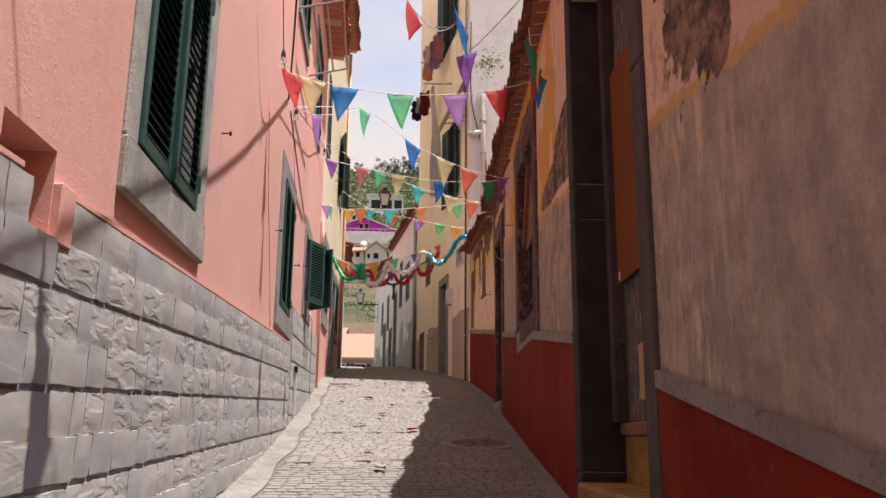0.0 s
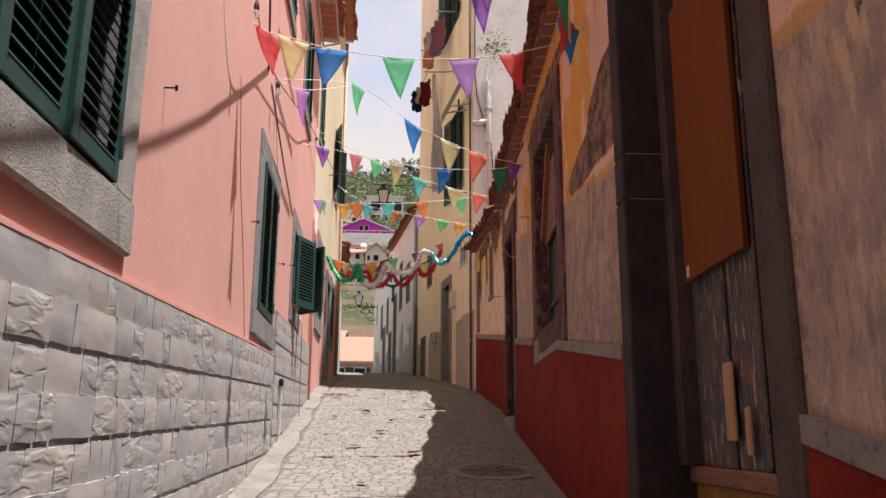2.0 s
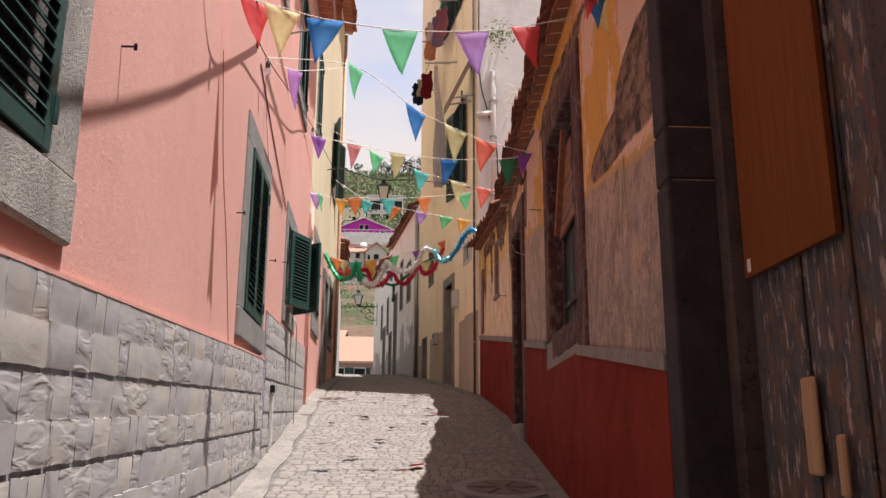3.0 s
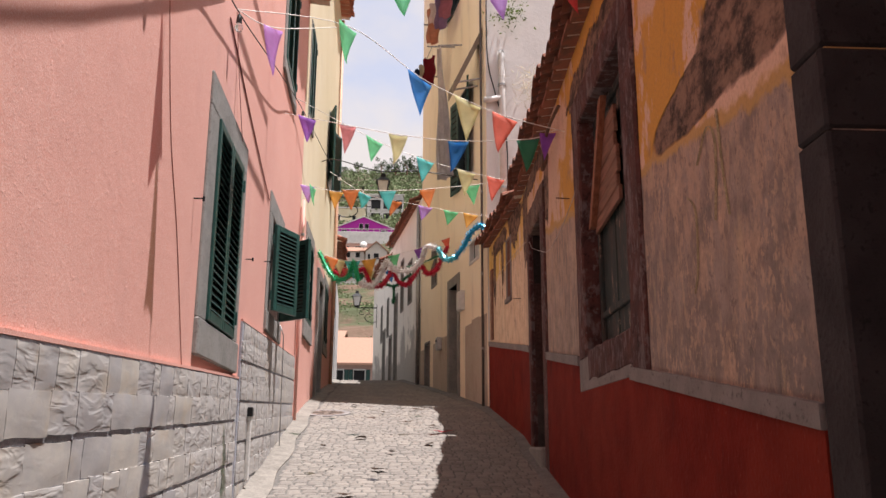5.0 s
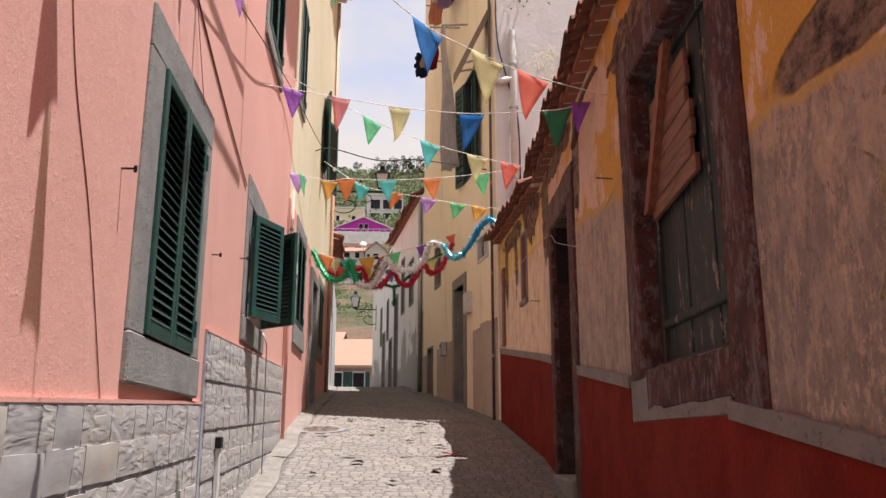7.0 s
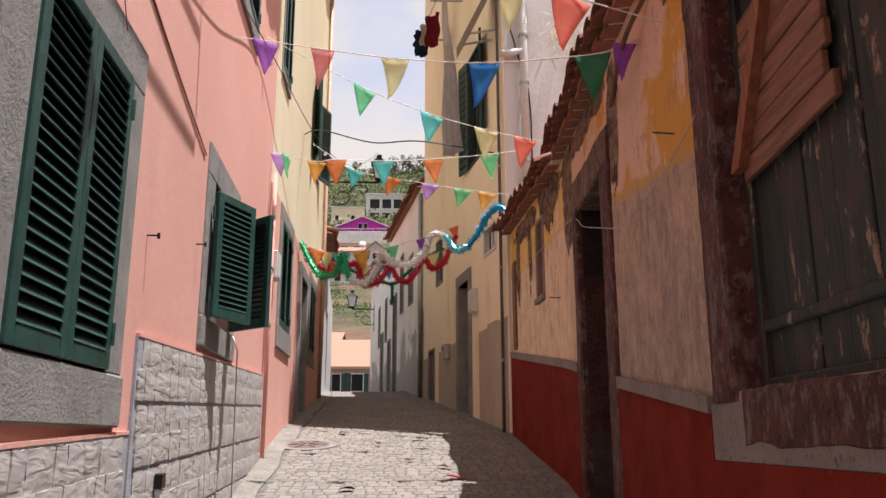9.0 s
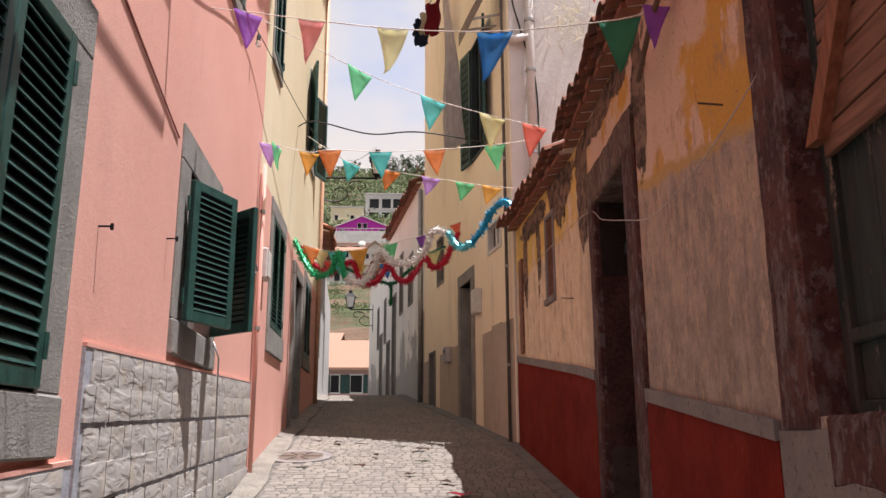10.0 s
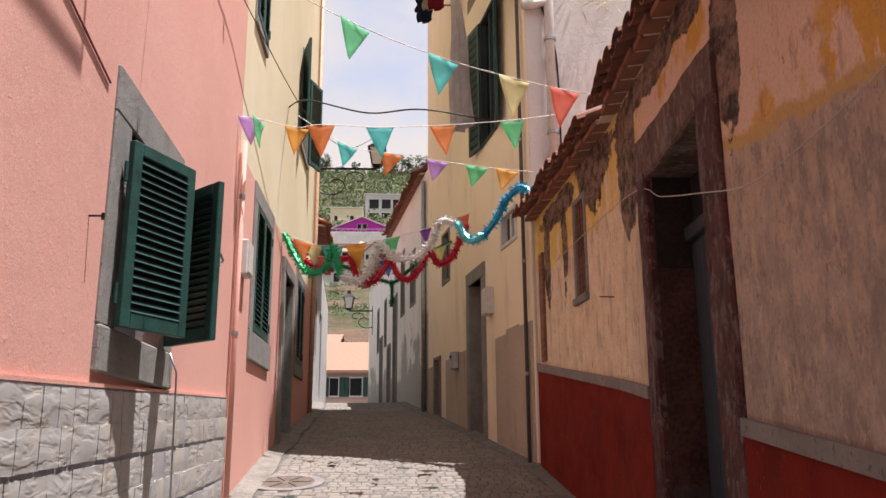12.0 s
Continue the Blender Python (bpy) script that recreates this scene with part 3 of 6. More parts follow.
# ---- shutters and windows ----


def leaf(parent, hinge, swing, width, w0, w1, slats=18, thick=0.04, latch=True, solid=False):
    """A louvred leaf from a hinge (x, y), swung so that it runs along the direction swing."""
    d = Vector((*swing, 0)).normalized()
    n = Vector((-d.y, d.x, 0))
    o = Vector((*hinge, 0))

    class Line:
        def p(self, u, v, w):
            return o + d * u + n * v + Vector((0, 0, w))

    ln, st = Line(), 0.065
    b = bmesh.new()
    for a in ((0, st, w0, w1), (width - st, width, w0, w1), (st, width - st, w0, w0 + st * 1.2), (st, width - st, w1 - st, w1)):
        box(b, ln, a[0], a[1], -thick / 2, thick / 2, a[2], a[3], 0.005)
    sh = part("shutter", b, GREEN, parent)
    z0, z1 = w0 + st * 1.2, w1 - st
    for i in range(slats):
        z = z0 + (z1 - z0) * (i + 0.5) / slats
        h = (z1 - z0) / slats * 1.12
        b = bmesh.new()
        vs = box(b, ln, st - 0.004, width - st + 0.004, -0.005, 0.005, z - h / 2, z + h / 2)
        for v in vs:
            k = (v.co.z - z) / h
            v.co += n * (k * thick * 0.9 * leaf_side)
            v.co.z -= 0.12 * h * k
        part("slat", b, SLAT, sh)
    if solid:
        # added black sheet gives the slat gaps their shade
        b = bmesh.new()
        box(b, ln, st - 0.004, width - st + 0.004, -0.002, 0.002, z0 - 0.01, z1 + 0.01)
        part("backing", b, DARK, sh, "thin near-black sheet that paints shade between the slats")
    if latch:
        b = bmesh.new()
        tube(b, [ln.p(width - 0.02, 0.03, (w0 + w1) / 2 - 0.03), ln.p(width - 0.02, 0.05, (w0 + w1) / 2), ln.p(width - 0.02, 0.03, (w0 + w1) / 2 + 0.04)], 0.008, 6)
        part("latch", b, STEEL, sh, "small grey metal latch")
    for z in (w0 + 0.16, w1 - 0.16):
        b = bmesh.new()
        tube(b, [ln.p(0.0, 0.022, z - 0.05), ln.p(0.0, 0.022, z + 0.05)], 0.012, 6)
        part("hinge", b, GREEN, sh)
    return sh


leaf_side = -1


def surround(parent, s, o, jamb, head, sill, mat, proud=0.012, sillproud=0.025, sillmat=None):
    """Dressed stones round an opening o = (u0, u1, w0, w1); they line the reveal as well."""
    u0, u1, w0, w1 = o
    for nm, a in (("jamb", (u0 - jamb, u0 + 0.015, w0, w1)), ("jamb", (u1 - 0.015, u1 + jamb, w0, w1)), ("lintel", (u0 - jamb, u1 + jamb, w1, w1 + head))):
        b = bmesh.new()
        box(b, s, a[0], a[1], -0.16, proud, a[2], a[3], 0.008)
        part(nm, b, mat, parent)
    b = bmesh.new()
    box(b, s, u0 - jamb, u1 + jamb, -0.16, sillproud, w0 - sill, w0 - 0.002, 0.01)
    part("sill", b, sillmat or mat, parent)


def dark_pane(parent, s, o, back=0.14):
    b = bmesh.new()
    # darkness behind the opening is put into the pane's colour
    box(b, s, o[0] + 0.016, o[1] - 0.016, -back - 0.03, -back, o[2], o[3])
    part("pane", b, DARK, parent, "near-black pane coloured to pass for unlit glass")


def window(name, s, o, label, jamb=0.24, head=0.24, sill=0.24, mat=None, slats=24, closed=True, group="", proud=0.018, out=0.016, shift=0.0):
    w = thing(name, s.p((o[0] + o[1]) / 2, 0, o[2] - sill), label, "window", group, "structure")
    surround(w, s, o, jamb, head, sill, mat or TUFF, proud, proud + 0.015)
    dark_pane(w, s, o)
    if closed:
        global leaf_side
        m = (o[0] + o[1]) / 2
        k = Vector((s.slope, 1)).normalized()
        for u, sg in ((o[0] + 0.002, 1), (o[1] - 0.002, -1)):
            p = s.p(u + shift, out, 0)
            leaf_side = 1 if sg > 0 else -1
            if s.side < 0:
                leaf_side = -leaf_side
            leaf(w, (p.x, p.y), (k.x * sg, k.y * sg), m - o[0] - 0.006, o[2] + 0.01, o[3] - 0.01, slats, latch=sg > 0)
    return w


window("window_1", LEFT, W1, "window in a pale pitted stone frame, green louvred shutters closed", jamb=0.22, mat=TUFF_PALE, sill=0.25, shift=-0.055)
window("window_2", LEFT, W2, "window in a grey stone frame, green louvred shutters closed")
window("window_3", LEFT, UP1, "upper window in a grey stone frame, green shutters closed", 0.16, 0.16, 0.16, slats=20)
window("window_4", LEFT, UP2, "upper window in a grey stone frame, green shutters closed", 0.16, 0.16, 0.16, slats=20)
w3 = window("window_5", LEFT, W3, "window in a grey stone frame, green louvred shutters ajar", sill=0.22, closed=False)
leaf_side = 1
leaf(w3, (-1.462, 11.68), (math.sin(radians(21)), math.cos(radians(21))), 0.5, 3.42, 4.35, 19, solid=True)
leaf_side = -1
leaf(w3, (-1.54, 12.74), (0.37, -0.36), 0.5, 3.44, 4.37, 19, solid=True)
window("window_6", LEFT2, W4, "window in a grey stone frame, green louvred shutters closed", 0.2, 0.2, 0.3, slats=22, proud=0.03)
window("window_7", LEFT2, W5, "window in a grey stone frame, green louvred shutters closed", 0.18, 0.16, 0.2, slats=20, proud=0.03)
window("window_8", LEFT2, UP3, "narrow upper window, green shutters closed", 0.05, 0.05, 0.1, slats=18)
for nm, o in (("window_9", UP4),):
    w = window(nm, LEFT2, o, "upper window with dark green shutters folded open", 0.05, 0.05, 0.1, closed=False)
    for u, sg in ((o[0], -1), (o[1], 1)):
        p = LEFT2.p(u, 0.03, 0)
        leaf_side = -1
        leaf(w, (p.x, p.y), (0.16, sg * 0.5), 0.5, o[2], o[3], 16, latch=False)


def door(name, s, o, label, frame_mat, leaf_mat, jamb=0.15, head=0.16, recess=0.22, proud=0.03, panels=3):
    d = thing(name, s.p((o[0] + o[1]) / 2, 0, max(o[2], ground_z(o[0]))), label, "door", kind="structure")
    u0, u1, w0, w1 = o
    for nm, a in (("jamb", (u0 - jamb, u0 + 0.01, w0, w1)), ("jamb", (u1 - 0.01, u1 + jamb, w0, w1)), ("lintel", (u0 - jamb, u1 + jamb, w1, w1 + head))):
        slab(nm, s, a[0], a[1], -recess - 0.06, proud, a[2], a[3], frame_mat, d, bevel=0.01)
    lf = slab("leaf", s, u0 + 0.012, u1 - 0.012, -recess - 0.05, -recess, w0, w1, leaf_mat, d)
    for i in range(panels):
        h = (w1 - ground_z(u0) - 0.2) / panels
        z = ground_z(u0) + 0.2 + i * h
        slab("panel", s, u0 + 0.1, u1 - 0.1, -recess, -recess + 0.015, z + 0.05, z + h - 0.06, leaf_mat, lf, bevel=0.01)
    return d


BLACKDOOR = wood("near_black_door", (0.01, 0.01, 0.011), (0.018, 0.018, 0.019))
door("door_4", LEFT2, D4, "recessed dark door in a grey stone frame", TUFF, DARKGREEN, 0.2, 0.2, 0.25, 0.06)
door("door_3", YEL, YD, "tall dark iron-grilled door in a grey stone frame", TUFF, BLACKDOOR, 0.15, 0.2, 0.24, panels=5)
door("door_5", YEL, YD2, "small dark wooden door", LEDGE, DARKGREEN, 0.05, 0.06, 0.1, panels=2)

# ---- boarded door of the old house ----


def boarded_door():
    d = thing("door_1", RIGHT.p(4.55, 0, 0.9), "tall doorway in dark basalt, partly boarded with an orange sheet", "door", kind="structure")
    s = RIGHT
    for nm, a in (("jamb", (3.5, 3.71, -0.4, 3.3)), ("jamb", (3.5, 3.71, 3.305, 4.7))):
        slab(nm, s, a[0], a[1], -0.3, 0.022, a[2], a[3], JAMBSTONE, d, "dull brown-grey stone jamb", 0.012)
    for a in ((0.2, 1.28), (1.285, 3.0), (3.005, 3.26), (3.265, 4.7)):
        slab("jamb", s, 5.39, 5.585, -0.34, 0.024, a[0], a[1], BASALT, d, "dark basalt jamb stone", 0.01)
    slab("lintel", s, 3.5, 5.585, -0.34, 0.024, 4.705, 5.0, BASALT, d, bevel=0.012)
    slab("threshold", s, 3.72, 5.38, -0.34, 0.06, -0.3, 1.22, OCHRE, d, "worn ochre-stained stone threshold", 0.02)
    slab("riser", s, 3.72, 5.38, -0.34, -0.27, 1.12, 1.52, OCHRE, d, "ochre painted riser")
    slab("bottom_rail", s, 3.72, 5.38, -0.33, -0.24, 1.52, 1.6, RAWWOOD, d, "splintered bottom rail")
    slab("door_post", s, 5.28, 5.385, -0.34, -0.19, 1.6, 4.7, JAMBSTONE, d, "narrow worn door post", 0.01)
    lf = slab("leaf", s, 3.72, 5.28, -0.34, -0.28, 1.6, 4.7, WORNDOOR, d, "blue-grey leaf with peeling paint")
    for u in (4.08, 4.45, 4.82):
        slab("batten", s, u - 0.03, u + 0.03, -0.28, -0.262, 1.6, 4.7, WORNDOOR, lf)
    for u, w0, w1, t in ((4.72, 1.72, 2.06, 0.025), (4.55, 1.66, 1.86, 0.015)):
        slab("patch_board", s, u, u + 0.1 if w1 > 2 else u + 0.05, -0.262, -0.24, w0, w1, PALEWOOD, lf, "short pale nailed board", 0.008)
    slab("cover_sheet", s, 4.42, 5.2, -0.25, -0.225, 2.5, 4.0, ORANGE_BOARD, d, "flat orange-brown board over the upper half", 0.002)
    slab("sticker", s, 5.13, 5.165, -0.2245, -0.2225, 2.52, 2.575, PVC, d, "tiny white sticker", 0)


OCHRE = simple("ochre_paint", (0.24, 0.135, 0.035), 0.85, 0, 0.35, 6, 0.4, 0.006)
PALEWOOD = wood("pale_wood", (0.32, 0.2, 0.11), (0.42, 0.28, 0.16))
boarded_door()


def rough_slab(name, s, u0, u1, v0, v1, w0, w1, material, parent, label="", chip=0.012, seed=0):
    """A dressed stone with worn, uneven arrises; it runs along its longer side."""
    up = (w1 - w0) > (u1 - u0)
    L = (w1 - w0) if up else (u1 - u0)
    n = max(2, int(L / 0.06))
    b = bmesh.new()
    rings = []
    for i in range(n + 1):
        t = i / n
        q = Vector((seed * 3.7, t * L * 5.0, 1.3))
        e = [noise.noise(q + Vector((k * 9.1, 0, 0))) * chip for k in range(4)]
        c = [0.012 + abs(noise.noise(q * 1.7 + Vector((0, k * 5.0, 4)))) * chip for k in range(2)]
        a0, a1 = (u0, u1) if up else (w0, w1)
        ring = [(a0, v0), (a0 + e[0], v1 - c[0]), (a0 + e[0] + c[0], v1 + e[2] * 0.3), (a1 + e[1] - c[1], v1 + e[3] * 0.3), (a1 + e[1], v1 - c[1]), (a1, v0)]
        rings.append([b.verts.new(s.p(a, v, w0 + t * L) if up else s.p(u0 + t * L, v, a)) for a, v in ring])
    for p, q in zip(rings, rings[1:]):
        for k in range(6):
            b.faces.new((p[k], p[(k + 1) % 6], q[(k + 1) % 6], q[k]))
    b.faces.new(rings[0])
    b.faces.new(rings[-1][::-1])
    return part(name, b, material, parent, label)


def boarded_window():
    s = RIGHT
    w = thing("window_10", s.p(8.57, 0, 2.45), "window in worn red stone, boarded with faded green planks", "window", kind="structure")
    u0, u1, w0, w1 = RW
    rough_slab("jamb", s, u0 - 0.3, u0 + 0.02, -0.3, 0.024, 2.44, w1 + 0.003, REDWORN, w, seed=1)
    rough_slab("jamb", s, u1 - 0.02, u1 + 0.25, -0.3, 0.024, 2.72, w1 + 0.003, REDWORN, w, seed=2)
    rough_slab("lintel", s, u0 - 0.3, u1 + 0.25, -0.505, 0.027, w1 - 0.02, w1 + 0.23, REDWORN, w, seed=3)
    rough_slab("sill", s, u0 + 0.01, u1 - 0.1, -0.3, 0.021, 2.53, w0 - 0.003, REDWORN, w, "chipped red-brown painted sill", 0.02, seed=4)
    fr = 0.07
    for a in ((u0 + 0.012, u0 + fr, w0, w1), (u1 - fr, u1 - 0.012, w0, w1), (u0 + fr, u1 - fr, w0, w0 + 0.05), (u0 + fr, u1 - fr, w0 + 0.24, w0 + 0.29), (u0 + fr, u1 - fr, w1 - 0.07, w1)):
        slab("frame_bar", s, a[0], a[1], -0.19, -0.105, a[2], a[3], WINDOWBOARD, w, bevel=0.008)
    n = 6
    for i in range(n):
        a = u0 + fr + (u1 - u0 - 2 * fr) * i / n
        slab("board", s, a + 0.004, a + (u1 - u0 - 2 * fr) / n - 0.004, -0.18, -0.13 - 0.006 * (i % 2), w0 + 0.05, w1 - 0.07, WINDOWBOARD, w, bevel=0.005)
    # panel of short planks nailed over the upper part
    for i in range(7):
        z0 = 3.7 + i * 0.103
        slab("plank", s, 8.38 + 0.05 * (i % 3 == 1) + 0.012 * i, 9.2 - 0.01 * i, -0.104, -0.075, z0, z0 + 0.097, RAWWOOD, w, "weathered brown plank" if i == 0 else "", 0.004, -0.06)
    b = bmesh.new()
    vs = box(b, s, 8.62, 8.71, -0.074, -0.03, 3.7, 4.55)
    for v in vs:
        k = 0.53 * (4.55 - v.co.z) / 0.85
        v.co.y += k
        v.co.x += RIGHT.slope * k
    part("batten", b, BATTEN, w, "leaning reddish-brown batten")


BATTEN = wood("reddish_batten", (0.16, 0.06, 0.03), (0.26, 0.11, 0.06))
boarded_window()


def old_doorway():
    s = RIGHT
    d = thing("door_2", s.p(12.3, 0, 1.9), "old doorway with worn red jambs and a closed blue-grey leaf", "door", kind="structure")
    u0, u1, w0, w1 = DOOR2
    rough_slab("jamb", s, u0 - 0.28, u0 + 0.02, -0.4, 0.024, w0, w1 + 0.002, REDWORN, d, seed=5)
    rough_slab("jamb", s, u1 - 0.02, u1 + 0.17, -0.4, 0.024, w0, w1 + 0.002, REDWORN, d, seed=6)
    rough_slab("lintel", s, u0 - 0.28, u1 + 0.17, -0.505, 0.027, w1 - 0.03, w1 + 0.26, LINTELSTONE, d, "worn red-brown lintel with a rough grey underside", 0.025, seed=7)
    slab("threshold", s, u0 + 0.012, u1 - 0.012, -0.42, 0.07, w0, 2.02, TUFF, d, "worn stone threshold", 0.02)
    # thin reveal lining in three tones, darkest at the top
    slab("reveal", s, u1 - 0.027, u1 - 0.0215, -0.3, -0.03, 3.95, w1 - 0.01, NEARBLACK, d, "near-black upper reveal", 0.0005)
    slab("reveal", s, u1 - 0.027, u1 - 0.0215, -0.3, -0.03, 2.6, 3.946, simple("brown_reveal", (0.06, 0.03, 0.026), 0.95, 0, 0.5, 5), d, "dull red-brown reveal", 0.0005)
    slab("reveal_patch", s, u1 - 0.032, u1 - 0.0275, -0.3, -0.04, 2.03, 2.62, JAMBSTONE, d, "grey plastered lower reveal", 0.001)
    lf = slab("leaf", s, u0 + 0.02, u1 - 0.02, -0.31, -0.27, 2.03, 4.12, BLUEDOOR, d, "blue-grey plank leaf, closed", 0.004)
    for i in range(5):
        a = u0 + 0.03 + i * 0.208
        slab("plank", s, a, a + 0.2, -0.27, -0.256, 2.04, 4.1, BLUEDOOR, lf, bevel=0.005)
    slab("transom_rail", s, u0 + 0.012, u1 - 0.014, -0.32, -0.22, 4.12, 4.21, BLUEDOOR, d, bevel=0.008)
    slab("transom", s, u0 + 0.02, u1 - 0.02, -0.31, -0.285, 4.21, w1, NEARBLACK, d, "dark boarded transom")


NEARBLACK = simple("near_black_stone", (0.022, 0.018, 0.017), 0.95, 0, 0.4, 8)
LINTELSTONE = worn_stone("brown_lintel_stone", (0.075, 0.04, 0.033), (0.14, 0.085, 0.065), 22, (0.2, 0.165, 0.14))
old_doorway()


def barred_window():
    s = RIGHT2
    u0, u1, w0, w1 = SW1
    w = thing("window_11", s.p(14.78, 0, w0), "small deep window with rusty iron bars", "window", kind="structure")
    surround(w, s, SW1, 0.05, 0.05, 0.07, LEDGE, 0.012, 0.04)
    dark_pane(w, s, SW1, 0.2)
    for i in range(4):
        b = bmesh.new()
        u = u0 + (u1 - u0) * (i + 0.5) / 4
        tube(b, [s.p(u, -0.012, w0), s.p(u, -0.012, w1)], 0.012, 6)
        part("bar", b, RAWWOOD, w)


barred_window()
slot = thing("wooden_strip", RIGHT2.p(16.3, 0.0, 3.7), "narrow dark wooden board fixed to the ochre wall", "board")
slab("board", RIGHT2, 16.25, 16.42, -0.002, 0.03, 3.68, 4.85, RAWWOOD, slot)

# ---- yellow house fittings ----
b = bmesh.new()
for i in range(12):
    a, e = 16.82 + i * 0.51, 16.82 + (i + 1) * 0.51
    if a < YD[1] + 0.15 and e > YD[0] - 0.16 or a < YD2[1] + 0.05 and e > YD2[0] - 0.06:
        continue
    box(b, YEL, a, e, -0.005, 0.012, 1.5, 4.19 + 0.03 * math.sin(i * 2.1))
tagged(part("trim_dado_yellow", b, plaster("stained_grey_render", (0.36, 0.29, 0.22), (0.44, 0.36, 0.28), 60, 0.5, (0.16, 0.11, 0.08), 0.8)), "stained grey-brown render along the foot of the tall house", "dado", kind="structure")


def framed(name, s, o, label, mat, bars=1, fr=0.05, back=0.1):
    w = thing(name, s.p((o[0] + o[1]) / 2, 0, o[2]), label, "window", kind="structure")
    u0, u1, w0, w1 = o
    for nm, a in (("frame_bar", (u0, u0 + fr, w0, w1)), ("frame_bar", (u1 - fr, u1, w0, w1)), ("frame_bar", (u0 + fr, u1 - fr, w0, w0 + fr)), ("frame_bar", (u0 + fr, u1 - fr, w1 - fr, w1))):
        slab(nm, s, a[0], a[1], -back, 0.02, a[2], a[3], mat, w, bevel=0.004)
    for i in range(bars):
        u = u0 + (u1 - u0) * (i + 1) / (bars + 1)
        slab("mullion", s, u - 0.03, u + 0.03, -back, -0.02, w0 + fr, w1 - fr, mat, w, bevel=0.004)
    b = bmesh.new()
    box(b, s, u0 + fr, u1 - fr, -back + 0.015, -back + 0.03, w0 + fr, w1 - fr)
    part("pane", b, GLASSY, w)
    return w


GLASSY = simple("dark_window_glass", (0.02, 0.022, 0.026), 0.08, 0, 0.1, 3, 0.02)
framed("window_12", YEL, YW1, "small white-framed window in the tall house", PVC)
framed("window_13", YEL, YW2, "shadowed window in the tall house", TUFF, 0)
for nm, o in (("window_14", YU1), ("window_15", YU3)):
    w = framed(nm, YEL, o, "upper window with dark shutters folded open", DARKGREEN, 1)
    for u, sg in ((o[0], -1), (o[1], 1)):
        p = YEL.p(u, 0.02, 0)
        leaf_side = 1
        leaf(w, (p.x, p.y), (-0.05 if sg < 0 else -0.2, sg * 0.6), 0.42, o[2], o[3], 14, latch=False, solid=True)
for i, o in enumerate(WWIN):
    framed("window_%d" % (16 + i), WHT, o, "narrow window with a grey surround in the white house", TUFF, 1, 0.07, 0.15)
for i, o in enumerate(WDOOR):
    door("door_%d" % (6 + i), WHT, o, "dark red panelled door" if i == 1 else "dark panelled door in a grey surround", TUFF,
         simple("dark_red_door", (0.2, 0.02, 0.02), 0.5) if i == 1 else DARKGREEN, 0.08, 0.08, 0.1, panels=2)


def pipe(name, pts, r, mat, label, brackets=()):
    d = thing(name, pts[0], label, "pipe")
    b = bmesh.new()
    tube(b, pts, r, 10)
    part("tube", b, mat, d, smooth=True)
    for q in brackets:
        b = bmesh.new()
        tube(b, [Vector(q) - Vector((0, 0, 0.02)), Vector(q) + Vector((0, 0, 0.02))], r * 1.25, 10)
        part("collar", b, STEEL, d)


g = lambda s, u, v=0.05: s.p(u, v, ground_z(u))
pipe("downpipe", [g(YEL, 16.92), YEL.p(16.92, 0.05, 9.5), YEL.p(16.92, 0.05, 12.5)], 0.022, simple("dull_brown_pipe", (0.1, 0.085, 0.078), 0.6), "black iron downpipe at the house corner", [YEL.p(16.92, 0.05, z) for z in (3.6, 4.9, 6.4)])
pipe("waste_pipe", [(1.62, 16.68, 5.9), (1.62, 16.68, 8.95), (1.62, 16.74, 9.02)], 0.06, PVC, "white plastic waste pipe with a branch", [(1.62, 16.68, z) for z in (6.4, 7.6, 8.35)])
pipe("waste_branch", [(1.62, 16.68, 8.12), (1.4, 16.68, 8.06), (1.3, 16.72, 8.08)], 0.055, PVC, "short white plastic branch pipe")
pipe("downpipe", [g(LEFT, 15.1), LEFT.p(15.1, 0.05, 3.85), LEFT.p(15.1, 0.05, 5.65)], 0.024, PINK, "pink painted downpipe at the house end", [LEFT.p(15.1, 0.05, z) for z in (3.82, 5.1)])
pipe("downpipe", [g(WHT, 23.15), WHT.p(23.15, 0.06, 7.9)], 0.05, STEEL, "grey downpipe between two houses")
pipe("downpipe", [g(LEFT2, 22.9), LEFT2.p(22.9, 0.06, 5.6), LEFT2.p(22.9, 0.06, 13.0)], 0.045, simple("pale_pipe", (0.5, 0.3, 0.2), 0.6), "pale downpipe at the far house corner")
pipe("iron_conduit", [LEFT.p(13.0, 0.075, ground_z(13.0)), LEFT.p(12.9, 0.072, 3.3), LEFT.p(12.87, 0.03, 3.42)], 0.006, STEEL, "thin grey conduit up the stone cladding")

mb = thing("meter_box", YEL.p(18.5, 0, 4.5), "pale meter box on the ochre wall", "meter box")
slab("case", YEL, 18.4, 18.66, 0, 0.1, 4.5, 4.88, PVC, mb, bevel=0.012)
slab("lid", YEL, 18.42, 18.64, 0.1, 0.112, 4.52, 4.86, PVC, mb)
mb = thing("mailbox", YEL.p(20.5, 0, 4.2), "small grey mailbox by the dark door", "mailbox")
slab("case", YEL, 20.45, 20.62, 0.01, 0.12, 3.95, 4.22, STEEL, mb, bevel=0.012)
slab("flap", YEL, 20.47, 20.6, 0.12, 0.128, 4.12, 4.17, IRON, mb)
mb = thing("meter_box", LEFT2.p(15.45, 0, 4.42), "pale meter box on the pink wall", "meter box")
slab("case", LEFT2, 15.35, 15.62, 0.01, 0.09, 4.42, 4.76, PVC, mb, bevel=0.012)
slab("lid", LEFT2, 15.37, 15.6, 0.09, 0.1, 4.44, 4.74, PVC, mb)

